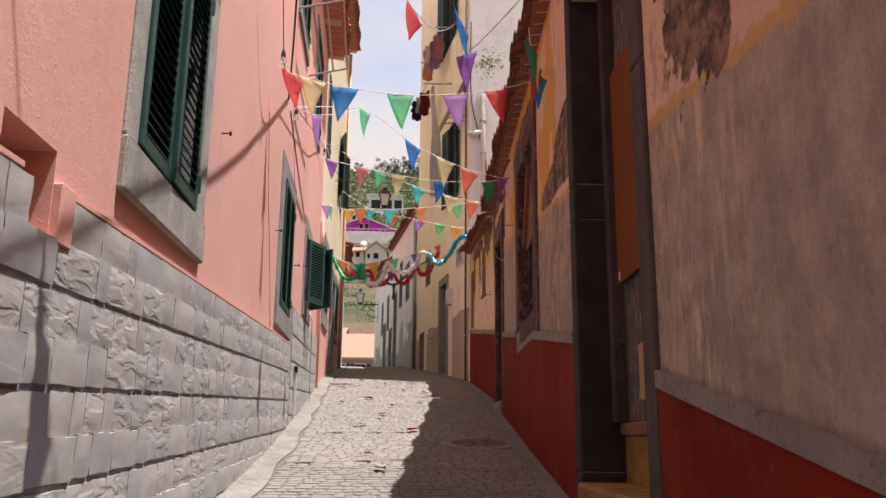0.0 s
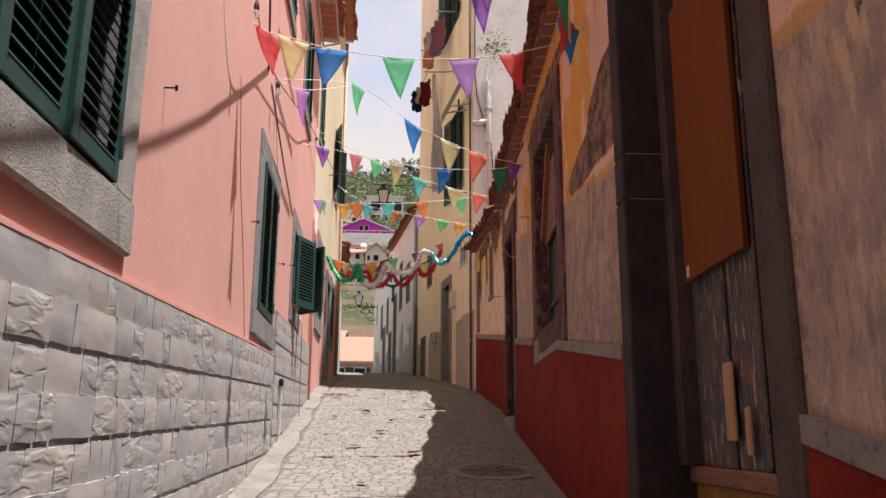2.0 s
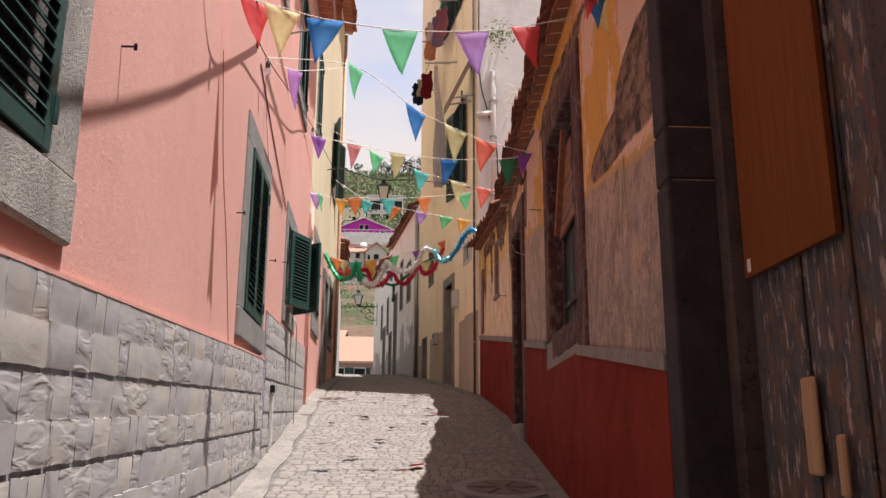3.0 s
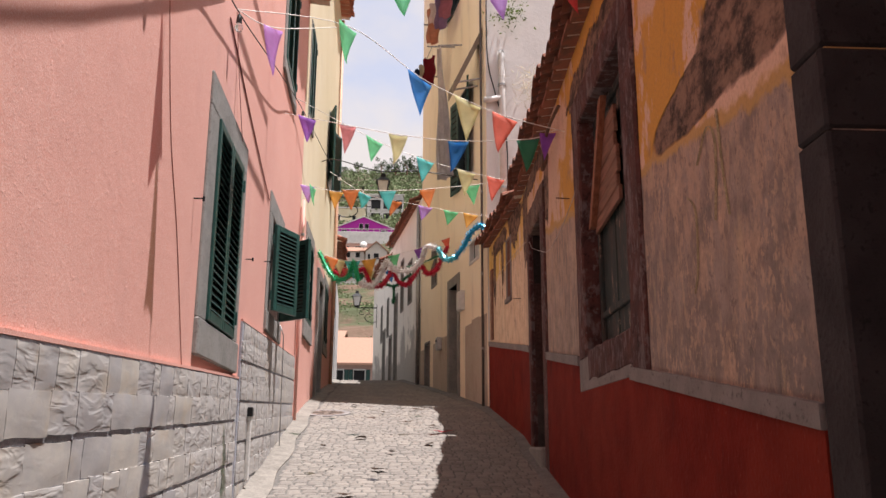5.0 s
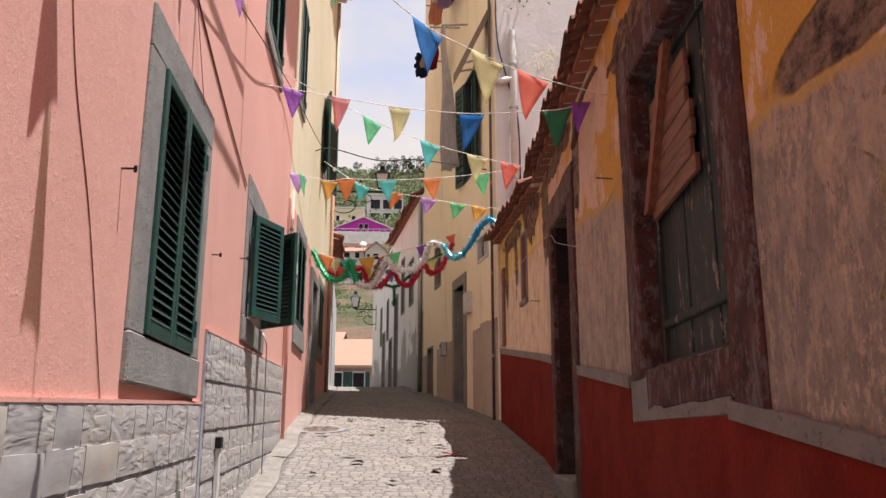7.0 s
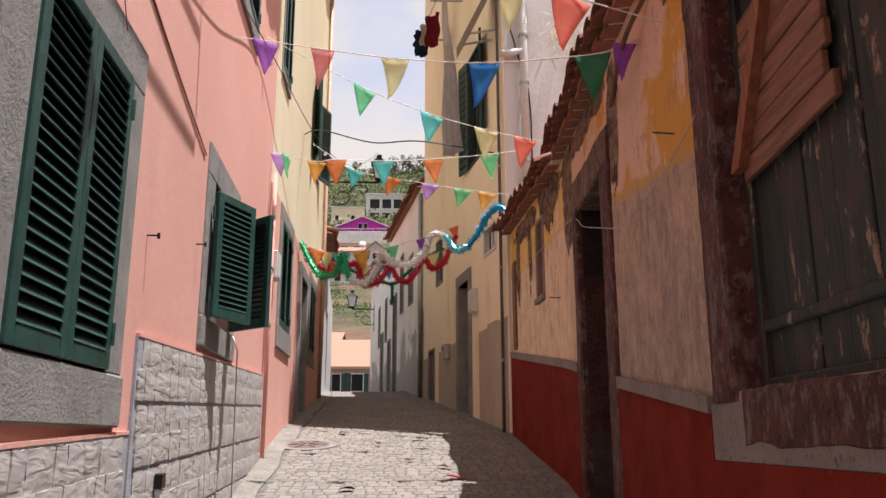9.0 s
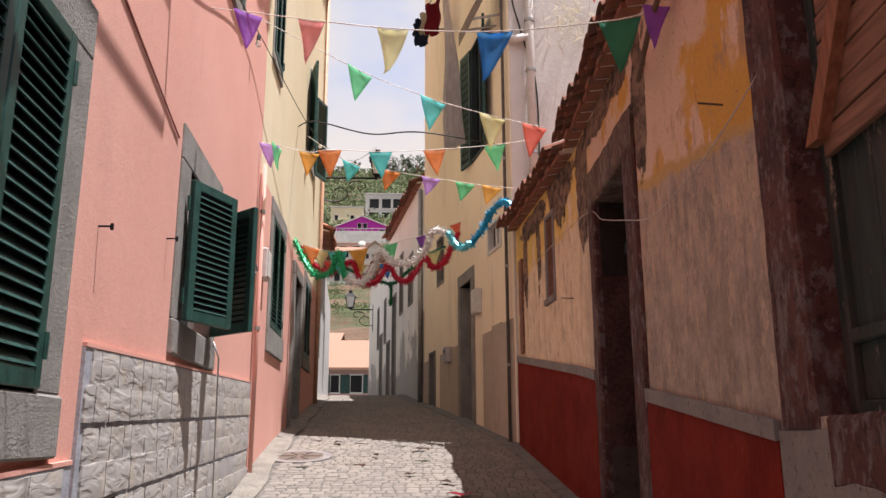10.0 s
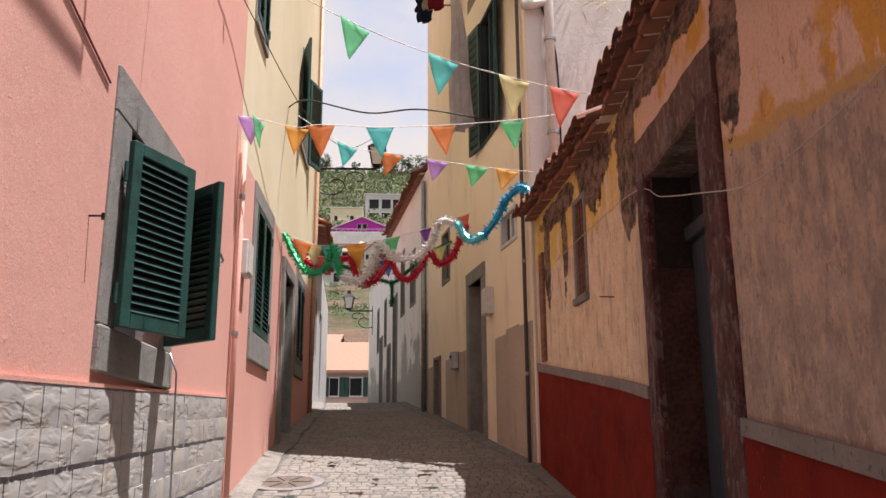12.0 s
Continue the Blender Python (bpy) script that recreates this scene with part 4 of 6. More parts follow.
# ---- eaves ----


EAVE_MORTAR = simple("pale_mortar", (0.5, 0.42, 0.34), 0.95)


def eave(name, s, u0, u1, z, over, slope, mat, label, pitch=0.21, rows=2, drop=0.0, depth=3.0):
    """A tiled roof edge: barrel tiles over pan tiles on a slope that falls to the lane."""
    r = thing(name, s.p((u0 + u1) / 2, 0, z), label, "roof", kind="structure")
    n = int((u1 - u0) / pitch)
    L = 0.46
    k = math.tan(radians(slope))
    for row in range(rows):
        for i in range(n):
            u = u0 + (i + 0.5) * pitch
            for up in (0, 1):
                b = bmesh.new()
                seg = 6
                v1 = over - row * L * 0.8 + (0.03 if up else 0.0) + 0.025 * math.sin(i * 5.3 + row + up)
                v0 = v1 - L
                ring = []
                for v in (v0, v1):
                    rad = pitch * (0.52 if up else 0.5) * (1.0 if (v == v1) == bool(up) else 0.86)
                    zz = z + (over - v) * k + row * 0.03 + drop * math.sin((u - u0) / (u1 - u0) * math.pi) * -1 + 0.008 * math.sin(i * 2.7 + up)
                    row_pts = []
                    for t in (rad, rad - 0.016):
                        for j in range(seg + 1):
                            a = math.pi * j / seg
                            h = math.sin(a) * t * 0.62
                            row_pts.append(b.verts.new(s.p(u + (pitch / 2 if up else 0) + math.cos(a) * t, v, zz + (0.075 + h if up else 0.07 - h))))
                    ring.append(row_pts)
                A, B = ring
                m = seg + 1
                for j in range(seg):
                    b.faces.new((A[j], A[j + 1], B[j + 1], B[j]))
                    b.faces.new((A[m + j], B[m + j], B[m + j + 1], A[m + j + 1]))
                    b.faces.new((B[j], B[j + 1], B[m + j + 1], B[m + j]))
                part("tile", b, mat, r)
    for i in range(n):
        u = u0 + (i + 0.5) * pitch
        b = bmesh.new()
        j = 0.012 * math.sin(i * 3.7)
        vs = box(b, s, u - pitch * 0.43, u + pitch * 0.43, -0.05, over - 0.07 + j, 0, 0.045)
        for v in vs:
            v.co.z += z + 0.4 * k * (over - (v.co.x - s.p(v.co.y, 0, 0).x) * s.side) - 0.03 + 0.3 * j
        part("corbel_brick", b, mat, r)
    b = bmesh.new()
    vs = box(b, s, u0, u1, -0.05, over - 0.1, 0, 0.03)
    for v in vs:
        v.co.z += z + 0.4 * k * (over - (v.co.x - s.p(v.co.y, 0, 0).x) * s.side) - 0.026
    part("mortar_bed", b, EAVE_MORTAR, r, "pale mortar between the corbel bricks")
    b = bmesh.new()
    vs = box(b, s, u0, u1, -depth, 0.02, 0, 0.05)
    for v in vs:
        vv = (v.co.x - s.p(v.co.y, 0, 0).x) * s.side
        v.co.z += z + (over - vv) * k + 0.1
    part("deck", b, mat, r)
    return r


eave("roof_old", RIGHT, 2.0, 13.7, 5.31, 0.2, 20, TILE_OLD, "weathered clay tile roof edge of the low old house", rows=1)
eave("roof_old_end", RIGHT2, 13.7, 16.65, 5.31, 0.2, 20, TILE_OLD, "weathered clay tile roof edge at the end of the old house", rows=1)
eave("roof_pink", LEFT, 6.0, 15.2, 9.0, 0.42, 18, TILE, "red clay tile eave of the pink house", rows=1)
eave("roof_cream", LEFT2, 15.3, 23.2, 13.2, 0.32, 18, TILE, "red clay tile eave of the cream house", rows=1)
eave("roof_white", WHT, 23.3, 28.6, 8.1, 0.2, 22, TILE_OLD, "dark clay tile eave of the white house", rows=1)
eave("roof_white_far", WHT, 28.7, 34, 7.7, 0.35, 22, TILE_OLD, "dark clay tile eave of the far white house", rows=1)
eave("roof_far_left", LEFT3, 23.3, 28.2, 7.0, 0.3, 22, TILE, "red clay tile eave of the far house", rows=1)

# ---- stone cladding on the pink house ----


def clad_top(u):
    return 2.32 + 0.0372 * (u - 2.85) if u < 10.08 else 3.08 + 0.034 * (u - 10.1)


rng = random.Random(7)


def block_mesh(width, height, seed):
    """A split-faced block: x along the wall, y outwards, z up, with a rough face of its own."""
    r = random.Random(seed)
    b = bmesh.new()
    nx, nz = 4, 3
    ys = [[0.014 + (r.uniform(0.001, 0.008) if 0 < i < nx and 0 < j < nz else r.uniform(-0.002, 0.003)) for i in range(nx + 1)] for j in range(nz + 1)]
    f = [[b.verts.new(((i / nx - 0.5) * width + (r.uniform(-0.012, 0.012) if 0 < i < nx else r.uniform(-0.003, 0.003)), ys[j][i],
                       (j / nz - 0.5) * height + (r.uniform(-0.012, 0.012) if 0 < j < nz else r.uniform(-0.003, 0.003)))) for i in range(nx + 1)] for j in range(nz + 1)]
    for j in range(nz):
        for i in range(nx):
            b.faces.new((f[j][i], f[j][i + 1], f[j + 1][i + 1], f[j + 1][i]))
    rim = [f[0][i] for i in range(nx + 1)] + [f[j][nx] for j in range(1, nz + 1)] + [f[nz][i] for i in range(nx - 1, -1, -1)] + [f[j][0] for j in range(nz - 1, 0, -1)]
    back = [b.verts.new((v.co.x, 0.0, v.co.z)) for v in rim]
    rim = [b.verts.new(v.co) for v in rim]
    for k in range(len(rim)):
        b.faces.new((rim[k], back[k], back[(k + 1) % len(rim)], rim[(k + 1) % len(rim)]))
    bmesh.ops.recalc_face_normals(b, faces=b.faces)
    me = bpy.data.meshes.new("block")
    b.to_mesh(me)
    b.free()
    me.materials.append(CLAD)
    for q in me.polygons:
        q.use_smooth = q.index < nx * nz
    return me


WIDTHS = (0.13, 0.17, 0.21, 0.26, 0.33, 0.4)
BLOCKS = {w: [block_mesh(w - 0.011, 0.156, 31 * i + k) for k in range(5)] for i, w in enumerate(WIDTHS)}


def cladding_wall():
    holder = thing("trim_cladding", LEFT.p(7, 0, 1.2), "grey split-faced stone cladding in level courses", "cladding", kind="structure")
    off = -Vector(holder.location)
    back = bmesh.new()
    caps = bmesh.new()
    for a, e in ((-6.0, 2.43), (2.43, 2.83), (2.83, 8.55), (8.55, 10.07), (10.11, 15.04)):
        n = max(1, int((e - a) / 1.0))
        for i in range(n):
            p, q = a + (e - a) * i / n, a + (e - a) * (i + 1) / n
            t0, t1 = clad_top(p), clad_top(q)
            if a == 2.43:
                t0 = t1 = 2.125
            box(back, LEFT, p, q, -0.01, 0.0175, t0 - 2.2, t0, tilt=(t1 - t0) / (q - p))
            if a != 2.43:
                box(caps, LEFT, p, q, -0.005, 0.022, t0 + 0.002, t0 + 0.02, tilt=(t1 - t0) / (q - p))
    part("mortar", back, simple("blue_grey_mortar", (0.3, 0.31, 0.345), 0.95), holder, "bluish grey mortar bed")
    part("cap", caps, PINK, holder, "thin pink rendered cap")
    yaw = math.atan2(1, LEFT.slope) - math.pi / 2
    rest = bmesh.new()
    for a, e in ((-2.0, 10.06), (10.1, 15.04)):
        for c in range(13):
            u = a + rng.uniform(0, 0.1)
            while u < e - 0.1:
                w = min(rng.choice(WIDTHS), e - u)
                w = max((x for x in WIDTHS if x <= w + 1e-6), default=0.13)
                um = u + w / 2
                pitch = 0.168
                zc = clad_top(um) - pitch * (c + 0.5) + (0.0035 if c % 2 else -0.0035)
                u += w
                if zc + 0.1 < ground_z(um) - 0.05 or (2.43 < um < 2.86 and zc > 2.07):
                    continue
                me = rng.choice(BLOCKS[w])
                m = Matrix.Translation(LEFT.p(um, 0.008 + (0.005 if c % 2 else 0.0) + rng.uniform(0, 0.002), zc + (0.005 if c % 2 else 0.0))) @ Matrix.Rotation(-math.pi / 2 + yaw, 4, "Z").inverted() @ Matrix.Diagonal((rng.choice((-1, 1)), 1, 1, 1))
                m = Matrix.Translation(m.translation) @ Matrix(((LEFT.slope + (0.0207 if um < 8.55 else 0.0), 1, 0, 0), (1, 0, 0, 0), (0.037, 0, 1, 0), (0, 0, 0, 1)))
                if 2.0 < um < 8.2 or um > 12.6:
                    ob = new("block", me)
                    ob.parent = holder
                    ob.matrix_basis = Matrix.Translation(off) @ m
                else:
                    k = len(rest.verts)
                    rest.from_mesh(me)
                    rest.verts.ensure_lookup_table()
                    for v in rest.verts[k:]:
                        v.co = m @ v.co
    tagged(part("blocks", rest, CLAD, holder), kind="stuff")
    # small drain slot with its spout
    d = thing("wall_drain", LEFT.p(10.63, 0, 1.9), "pale plastic drain strip set in the stone cladding", "drain")
    slab("strip", LEFT, 10.6, 10.66, 0.03, 0.066, 1.75, 2.3, PVC, d, bevel=0.006)
    slab("mouth", LEFT, 10.585, 10.675, 0.03, 0.075, 2.3, 2.38, IRON, d, bevel=0.006)


cladding_wall()
nb = thing("niche_lining", LEFT.p(2.3, 0, 2.0), "pink rendered rim of a small wall niche", "niche", kind="structure")
slab("rim", LEFT, 2.704, 2.83, -0.01, 0.035, 2.13, 2.345, PINK, nb)
slab("back", LEFT, 2.2, 2.75, -0.2, -0.16, 2.05, 2.5, PALEWOOD, nb, "weathered wooden back board")

# ---- paving ----


def lane_left(y):
    return (LEFT.p(y, 0, 0).x if y < 15.15 else LEFT2.p(y, 0, 0).x if y < 23.2 else LEFT3.p(y, 0, 0).x)


def lane_right(y):
    return (RIGHT.p(y, 0, 0).x if y < 13.8 else RIGHT2.p(y, 0, 0).x if y < 16.8 else YEL.p(y, 0, 0).x if y < 23 else WHT.p(y, 0, 0).x)


MANHOLES = ((0.82, 9.0, 0.43), (-1.27, 16.1, 0.37))


def paving():
    pave = thing("pavement", (0, 10, ground_z(10)), "grey cobbled lane of small worn stones", "pavement", kind="structure")
    r = random.Random(11)
    verts, faces = [], []
    shapes = []
    for k in range(8):
        q = random.Random(k)
        b = bmesh.new()
        ring = [(-0.5, -0.5), (0.5, -0.5), (0.5, 0.5), (-0.5, 0.5)]
        lo = [b.verts.new((x, y, -0.5)) for x, y in ring]
        mi = [b.verts.new((x * q.uniform(0.93, 1), y * q.uniform(0.93, 1), q.uniform(0.2, 0.5))) for x, y in ring]
        hi = [b.verts.new((x * q.uniform(0.6, 0.72), y * q.uniform(0.6, 0.72), q.uniform(0.85, 1.05))) for x, y in ring]
        for s, t in ((lo, mi), (mi, hi)):
            for i in range(4):
                b.faces.new((s[i], s[(i + 1) % 4], t[(i + 1) % 4], t[i]))
        b.faces.new(hi)
        me = bpy.data.meshes.new("cobble")
        b.to_mesh(me)
        b.free()
        me.materials.append(COBBLE)
        shapes.append(me)
    data = [([tuple(v.co) for v in me.vertices], [tuple(p.vertices) for p in me.polygons]) for me in shapes]
    y = -2.0
    off = -Vector(pave.location)
    while y < 27:
        d = r.uniform(0.085, 0.13)
        x, e = lane_left(y) + 0.24 + r.uniform(0, 0.05), lane_right(y) - 0.15
        while x < e:
            w = r.uniform(0.08, 0.16)
            cx, cy = x + w / 2, y + d / 2 + r.uniform(-0.012, 0.012)
            x += w
            if any((cx - a) ** 2 + (cy - c) ** 2 < (q + 0.02) ** 2 for a, c, q in MANHOLES):
                continue
            h = r.uniform(0.006, 0.011)
            k = r.randrange(8)
            sx, sy = w - 0.015, d - 0.015
            z = ground_z(cy)
            tilt = (ground_z(cy + 0.1) - ground_z(cy - 0.1)) / 0.2
            a = r.uniform(-0.12, 0.12)
            if 6.0 < cy < 7.45:
                ob = new("cobble", shapes[k])
                ob.parent = pave
                ob.matrix_basis = Matrix.Translation(off + Vector((cx, cy, z))) @ Matrix(((1, 0, 0, 0), (0, 1, 0, 0), (0, tilt, 1, 0), (0, 0, 0, 1))) @ Matrix.Rotation(a, 4, "Z") @ Matrix.Diagonal((sx, sy, h, 1))
            else:
                n = len(verts)
                ca, sa = math.cos(a), math.sin(a)
                for px, py, pz in data[k][0]:
                    px, py = px * sx, py * sy
                    px, py = px * ca - py * sa, px * sa + py * ca
                    verts.append((cx + px, cy + py, z + tilt * py + pz * h))
                faces += [tuple(n + i for i in f) for f in data[k][1]]
        y += d
    me = bpy.data.meshes.new("cobbles")
    me.from_pydata(verts, [], faces)
    me.materials.append(COBBLE)
    ob = new("cobbles", me)
    ob.parent = pave
    ob.location = off
    tagged(ob, kind="stuff")
    # smooth cement strips along both walls
    for name, fn, w, lab in (("gutter_strip", lane_left, 0.24, "pale smooth cement strip at the wall foot"), ("kerb_strip", lane_right, -0.15, "grey cement strip at the wall foot")):
        b = bmesh.new()
        ys = [-2.0 + 0.4 * i for i in range(71)]
        top = [[b.verts.new((fn(q) + dx, q, ground_z(q) + dz)) for dx, dz in ((-0.05 if w > 0 else 0.05, 0.05), (w * 0.3, 0.03), (w * (1 + 0.12 * math.sin(q * 3.1)), 0.014), (w * (1 + 0.12 * math.sin(q * 3.1)), -0.02))] for q in ys]
        for s, t in zip(top, top[1:]):
            for i in range(3):
                b.faces.new((s[i], s[i + 1], t[i + 1], t[i]))
        part(name, b, simple("cement_strip", (0.185, 0.165, 0.142) if w > 0 else (0.15, 0.137, 0.125), 0.9, 0, 0.3, 5, 0.5, 0.01), pave, lab)


paving()


RUSTY = simple("rusty_iron", (0.13, 0.098, 0.08), 0.75, 0.2, 0.4, 20, 0.5)


def manhole(x, y, rad):
    z = ground_z(y)
    t = (ground_z(y + 0.4) - ground_z(y - 0.4)) / 0.8
    m = thing("manhole", (x, y, z), "round iron manhole cover in a cement ring", "manhole")

    def disc(name, r0, r1, h, mat, label, up=0.0):
        b = bmesh.new()
        n = 40
        rings = []
        for r_, zz in ((r1, -0.02), (r1, h), (r0, h + up)):
            rings.append([b.verts.new((x + r_ * math.cos(2 * math.pi * k / n), y + r_ * math.sin(2 * math.pi * k / n), z + zz + t * r_ * math.sin(2 * math.pi * k / n))) for k in range(n)])
        for s, q in zip(rings, rings[1:]):
            for k in range(n):
                b.faces.new((s[k], s[(k + 1) % n], q[(k + 1) % n], q[k]))
        if r0 < 0.02:
            b.faces.new(rings[-1])
        return part(name, b, mat, m, label)

    disc("ring", rad * 0.74, rad, 0.014, LEDGE, "grey cement ring")
    c = disc("cover", 0.01, rad * 0.74, 0.012, RUSTY, "dark rusty iron cover")
    for k in range(6):
        b = bmesh.new()
        a = k * math.pi / 3
        p = [Vector((x + r_ * math.cos(a), y + r_ * math.sin(a), z + 0.016 + t * r_ * math.sin(a))) for r_ in (rad * 0.15, rad * 0.66)]
        tube(b, p, 0.005, 5)
        part("rib", b, RUSTY, c)


for a in MANHOLES:
    manhole(*a)

# ---- bunting ----


def cloth(name, c, sheer=0.0):
    m = Mat(name, 0.6)
    n = m.noise(9, 4)
    col = m.mix(m.ramp(n, 0.3, 0.7), tuple(v * 0.85 for v in c), c)
    m.color(col)
    tr = m.node("ShaderNodeBsdfTranslucent")
    m.put(tr.inputs["Color"], col)
    mx = m.node("ShaderNodeMixShader")
    mx.inputs[0].default_value = 0.74
    out = m.t.nodes["Material Output"]
    m.t.links.new(m.b.outputs[0], mx.inputs[1])
    m.t.links.new(tr.outputs[0], mx.inputs[2])
    clear = m.node("ShaderNodeBsdfTransparent")
    m.put(clear.inputs["Color"], m.mix(0.25, col, (1, 1, 1)))
    thin = m.node("ShaderNodeMixShader")
    thin.inputs[0].default_value = sheer
    m.t.links.new(mx.outputs[0], thin.inputs[1])
    m.t.links.new(clear.outputs[0], thin.inputs[2])
    m.t.links.new(thin.outputs[0], out.inputs["Surface"])
    m.bump(n, 0.3, 0.01)
    return m.m


FLAG = {k: cloth("flag_" + k, tuple(min(0.97, 0.86 * v + 0.12) for v in c), 0.45) for k, c in dict(red=(0.9, 0.12, 0.12), pink=(0.98, 0.48, 0.48), yellow=(0.96, 0.92, 0.55), blue=(0.0, 0.36, 0.82), green=(0.27, 0.88, 0.48), dkgreen=(0.03, 0.42, 0.24), lilac=(0.76, 0.48, 0.98), purple=(0.48, 0.15, 0.74), orange=(0.98, 0.4, 0.07), amber=(0.98, 0.6, 0.08), teal=(0.17, 0.82, 0.82), peach=(0.98, 0.6, 0.4), coral=(0.98, 0.28, 0.17)).items()}


def smooth_line(pts, n=10):
    pts = [Vector(p) for p in pts]
    out = []
    for i in range(len(pts) - 1):
        p0, p1, p2, p3 = pts[max(i - 1, 0)], pts[i], pts[i + 1], pts[min(i + 2, len(pts) - 1)]
        for k in range(n):
            t = k / n
            out.append(0.5 * ((2 * p1) + (p2 - p0) * t + (2 * p0 - 5 * p1 + 4 * p2 - p3) * t * t + (3 * p1 - p0 - 3 * p2 + p3) * t ** 3))
    return out + [pts[-1]]


def flag(parent, top, along, col, w, h, lean=0.0, blow=0.0, seed=0, twist=0.0):
    """A cloth triangle with soft folds, hung by its upper edge."""
    a = Matrix.Rotation(radians(twist), 3, "Z") @ Vector(along).normalized()
    n = Vector((a.y, -a.x, 0)).normalized()
    r = random.Random(seed)
    ph, am = r.uniform(0, 6), r.uniform(0.003, 0.01)
    b = bmesh.new()
    N = 7
    sides = []
    for off in (0.0, 0.0016):
        rows = []
        for j in range(N + 1):
            t = j / N
            row = []
            for i in range(N - j + 1):
                s = (i / (N - j) - 0.5) if N > j else 0.0
                p = Vector(top) + a * (s * w * (1 - t) + lean * t * h) + Vector((0, 0, -h * t)) + n * (blow * t * t * h + am * math.sin(ph + 7 * s + 3 * t) * (0.3 + t) + off)
                p += Vector((0, 0, a.z * 0 + 0.005 * (4 * s * s - 1) * (1 - t)))
                row.append(b.verts.new(p))
            rows.append(row)
        for j in range(N):
            for i in range(N - j):
                b.faces.new((rows[j][i], rows[j][i + 1], rows[j + 1][i]))
                if i < N - j - 1:
                    b.faces.new((rows[j][i + 1], rows[j + 1][i + 1], rows[j + 1][i]))
        sides.append(rows)
    o = [rw[0] for rw in sides[0]], [rw[0] for rw in sides[1]]
    e = [rw[-1] for rw in sides[0]], [rw[-1] for rw in sides[1]]
    for q in (o, e, (sides[0][0], sides[1][0])):
        for k in range(len(q[0]) - 1):
            try:
                b.faces.new((q[0][k], q[0][k + 1], q[1][k + 1], q[1][k]))
            except ValueError:
                pass
    return part("flag", b, FLAG[col], parent, smooth=True)


def bunting(ends, flags, w=0.22, h=0.36, label="string of bright cloth pennants hung across the lane"):
    t = thing("bunting", ends[0], label, "bunting", "bunting over the lane")
    line = [ends[0]] + [f[0] for f in flags] + [ends[1]]
    b = bmesh.new()
    tube(b, smooth_line(line, 6), 0.004, 5)
    part("string", b, ROPE, t)
    for i, f in enumerate(flags):
        al = Vector(line[i + 2]) - Vector(line[i])
        lean, twist, k = (*f[2:], 1.0)[:3]
        flag(t, Vector(f[0]) - Vector((0, 0, 0.004)), al, f[1], w * k * 1.15, h * k * 1.12, lean, random.Random(i * 7 + len(flags)).uniform(0.12, 0.34), i * 13 + int(abs(ends[0][1]) * 10), twist)


bunting([(-1.27, 7.1, 4.93), (1.32, 7.66, 5.12)],
        [((-1.13, 7.15, 4.87), "red", -0.05, 25), ((-0.95, 7.2, 4.85), "yellow", -0.02, 10), ((-0.64, 7.26, 4.8), "blue", -0.12, -10), ((-0.1, 7.37, 4.79), "green", 0.0, 0),
         ((0.45, 7.49, 4.86), "lilac", 0.05, 0), ((0.87, 7.57, 4.96), "red", 0.12, 12)], 0.24, 0.37)
bunting([(-1.3, 8.6, 5.15), (1.3, 9.72, 4.7)],
        [((-0.56, 9.3, 5.42), "green", -0.25, 25), ((0.04, 9.51, 5.08), "blue", -0.1, 10), ((0.45, 9.57, 4.9), "yellow", -0.1, 5), ((0.77, 9.62, 4.79), "coral", -0.3, 12)], 0.22, 0.36)
bunting([(-1.32, 8.7, 5.2), (-0.66, 9.4, 5.46)], [((-1.1, 8.95, 5.2), "lilac", -0.15, 20)], 0.24, 0.38, "short tail of a pennant string at the pink wall")
bunting([(-1.5, 11.95, 5.75), (1.4, 10.46, 5.02)],
        [((-1.2, 11.8, 5.64), "purple", 0.05, 30, 0.9), ((-0.72, 11.57, 5.46), "pink", 0.02, 0, 0.95), ((-0.16, 11.28, 5.25), "yellow", 0.02, 0), ((0.46, 10.96, 5.07), "blue", -0.12, 0), ((1.12, 10.61, 4.97), "dkgreen", 0.02, 0), ((1.3, 10.5, 5.0), "purple", -0.3, 50, 0.8)], 0.21, 0.33)
bunting([(-1.6, 13.58, 6.65), (1.5, 13.82, 5.58)],
        [((-0.52, 13.66, 6.1), "green", -0.18, 15), ((0.18, 13.71, 5.84), "teal", -0.18, 10), ((0.75, 13.76, 5.7), "yellow", -0.12, 5), ((1.16, 13.79, 5.62), "coral", -0.25, 10)], 0.23, 0.34)
bunting([(-1.68, 14.95, 5.84), (1.44, 15.62, 6.18)],
        [((-1.58, 14.97, 5.84), "lilac", 0.05, 10, 0.85), ((-1.5, 14.99, 5.83), "green", -0.1, 60, 0.9), ((-1.15, 15.06, 5.78), "amber", -0.1, 10, 0.85), ((-0.93, 15.11, 5.83), "orange", 0.02, 0), ((-0.37, 15.23, 5.86), "teal", 0.03, 0),
         ((0.25, 15.36, 5.94), "orange", 0.04, 0), ((0.97, 15.52, 6.07), "green", 0.05, 0)], 0.24, 0.31)
bunting([(-1.5, 17.45, 6.9), (1.3, 16.24, 5.76)],
        [((-0.84, 17.17, 6.4), "teal", -0.1, 10), ((-0.29, 16.93, 6.21), "orange", -0.2, 10), ((0.25, 16.69, 6.04), "lilac", -0.2, 10, 0.9), ((0.69, 16.5, 5.91), "green", -0.2, 10, 0.9), ((1.02, 16.35, 5.82), "amber", -0.3, 20, 0.9)], 0.26, 0.28)
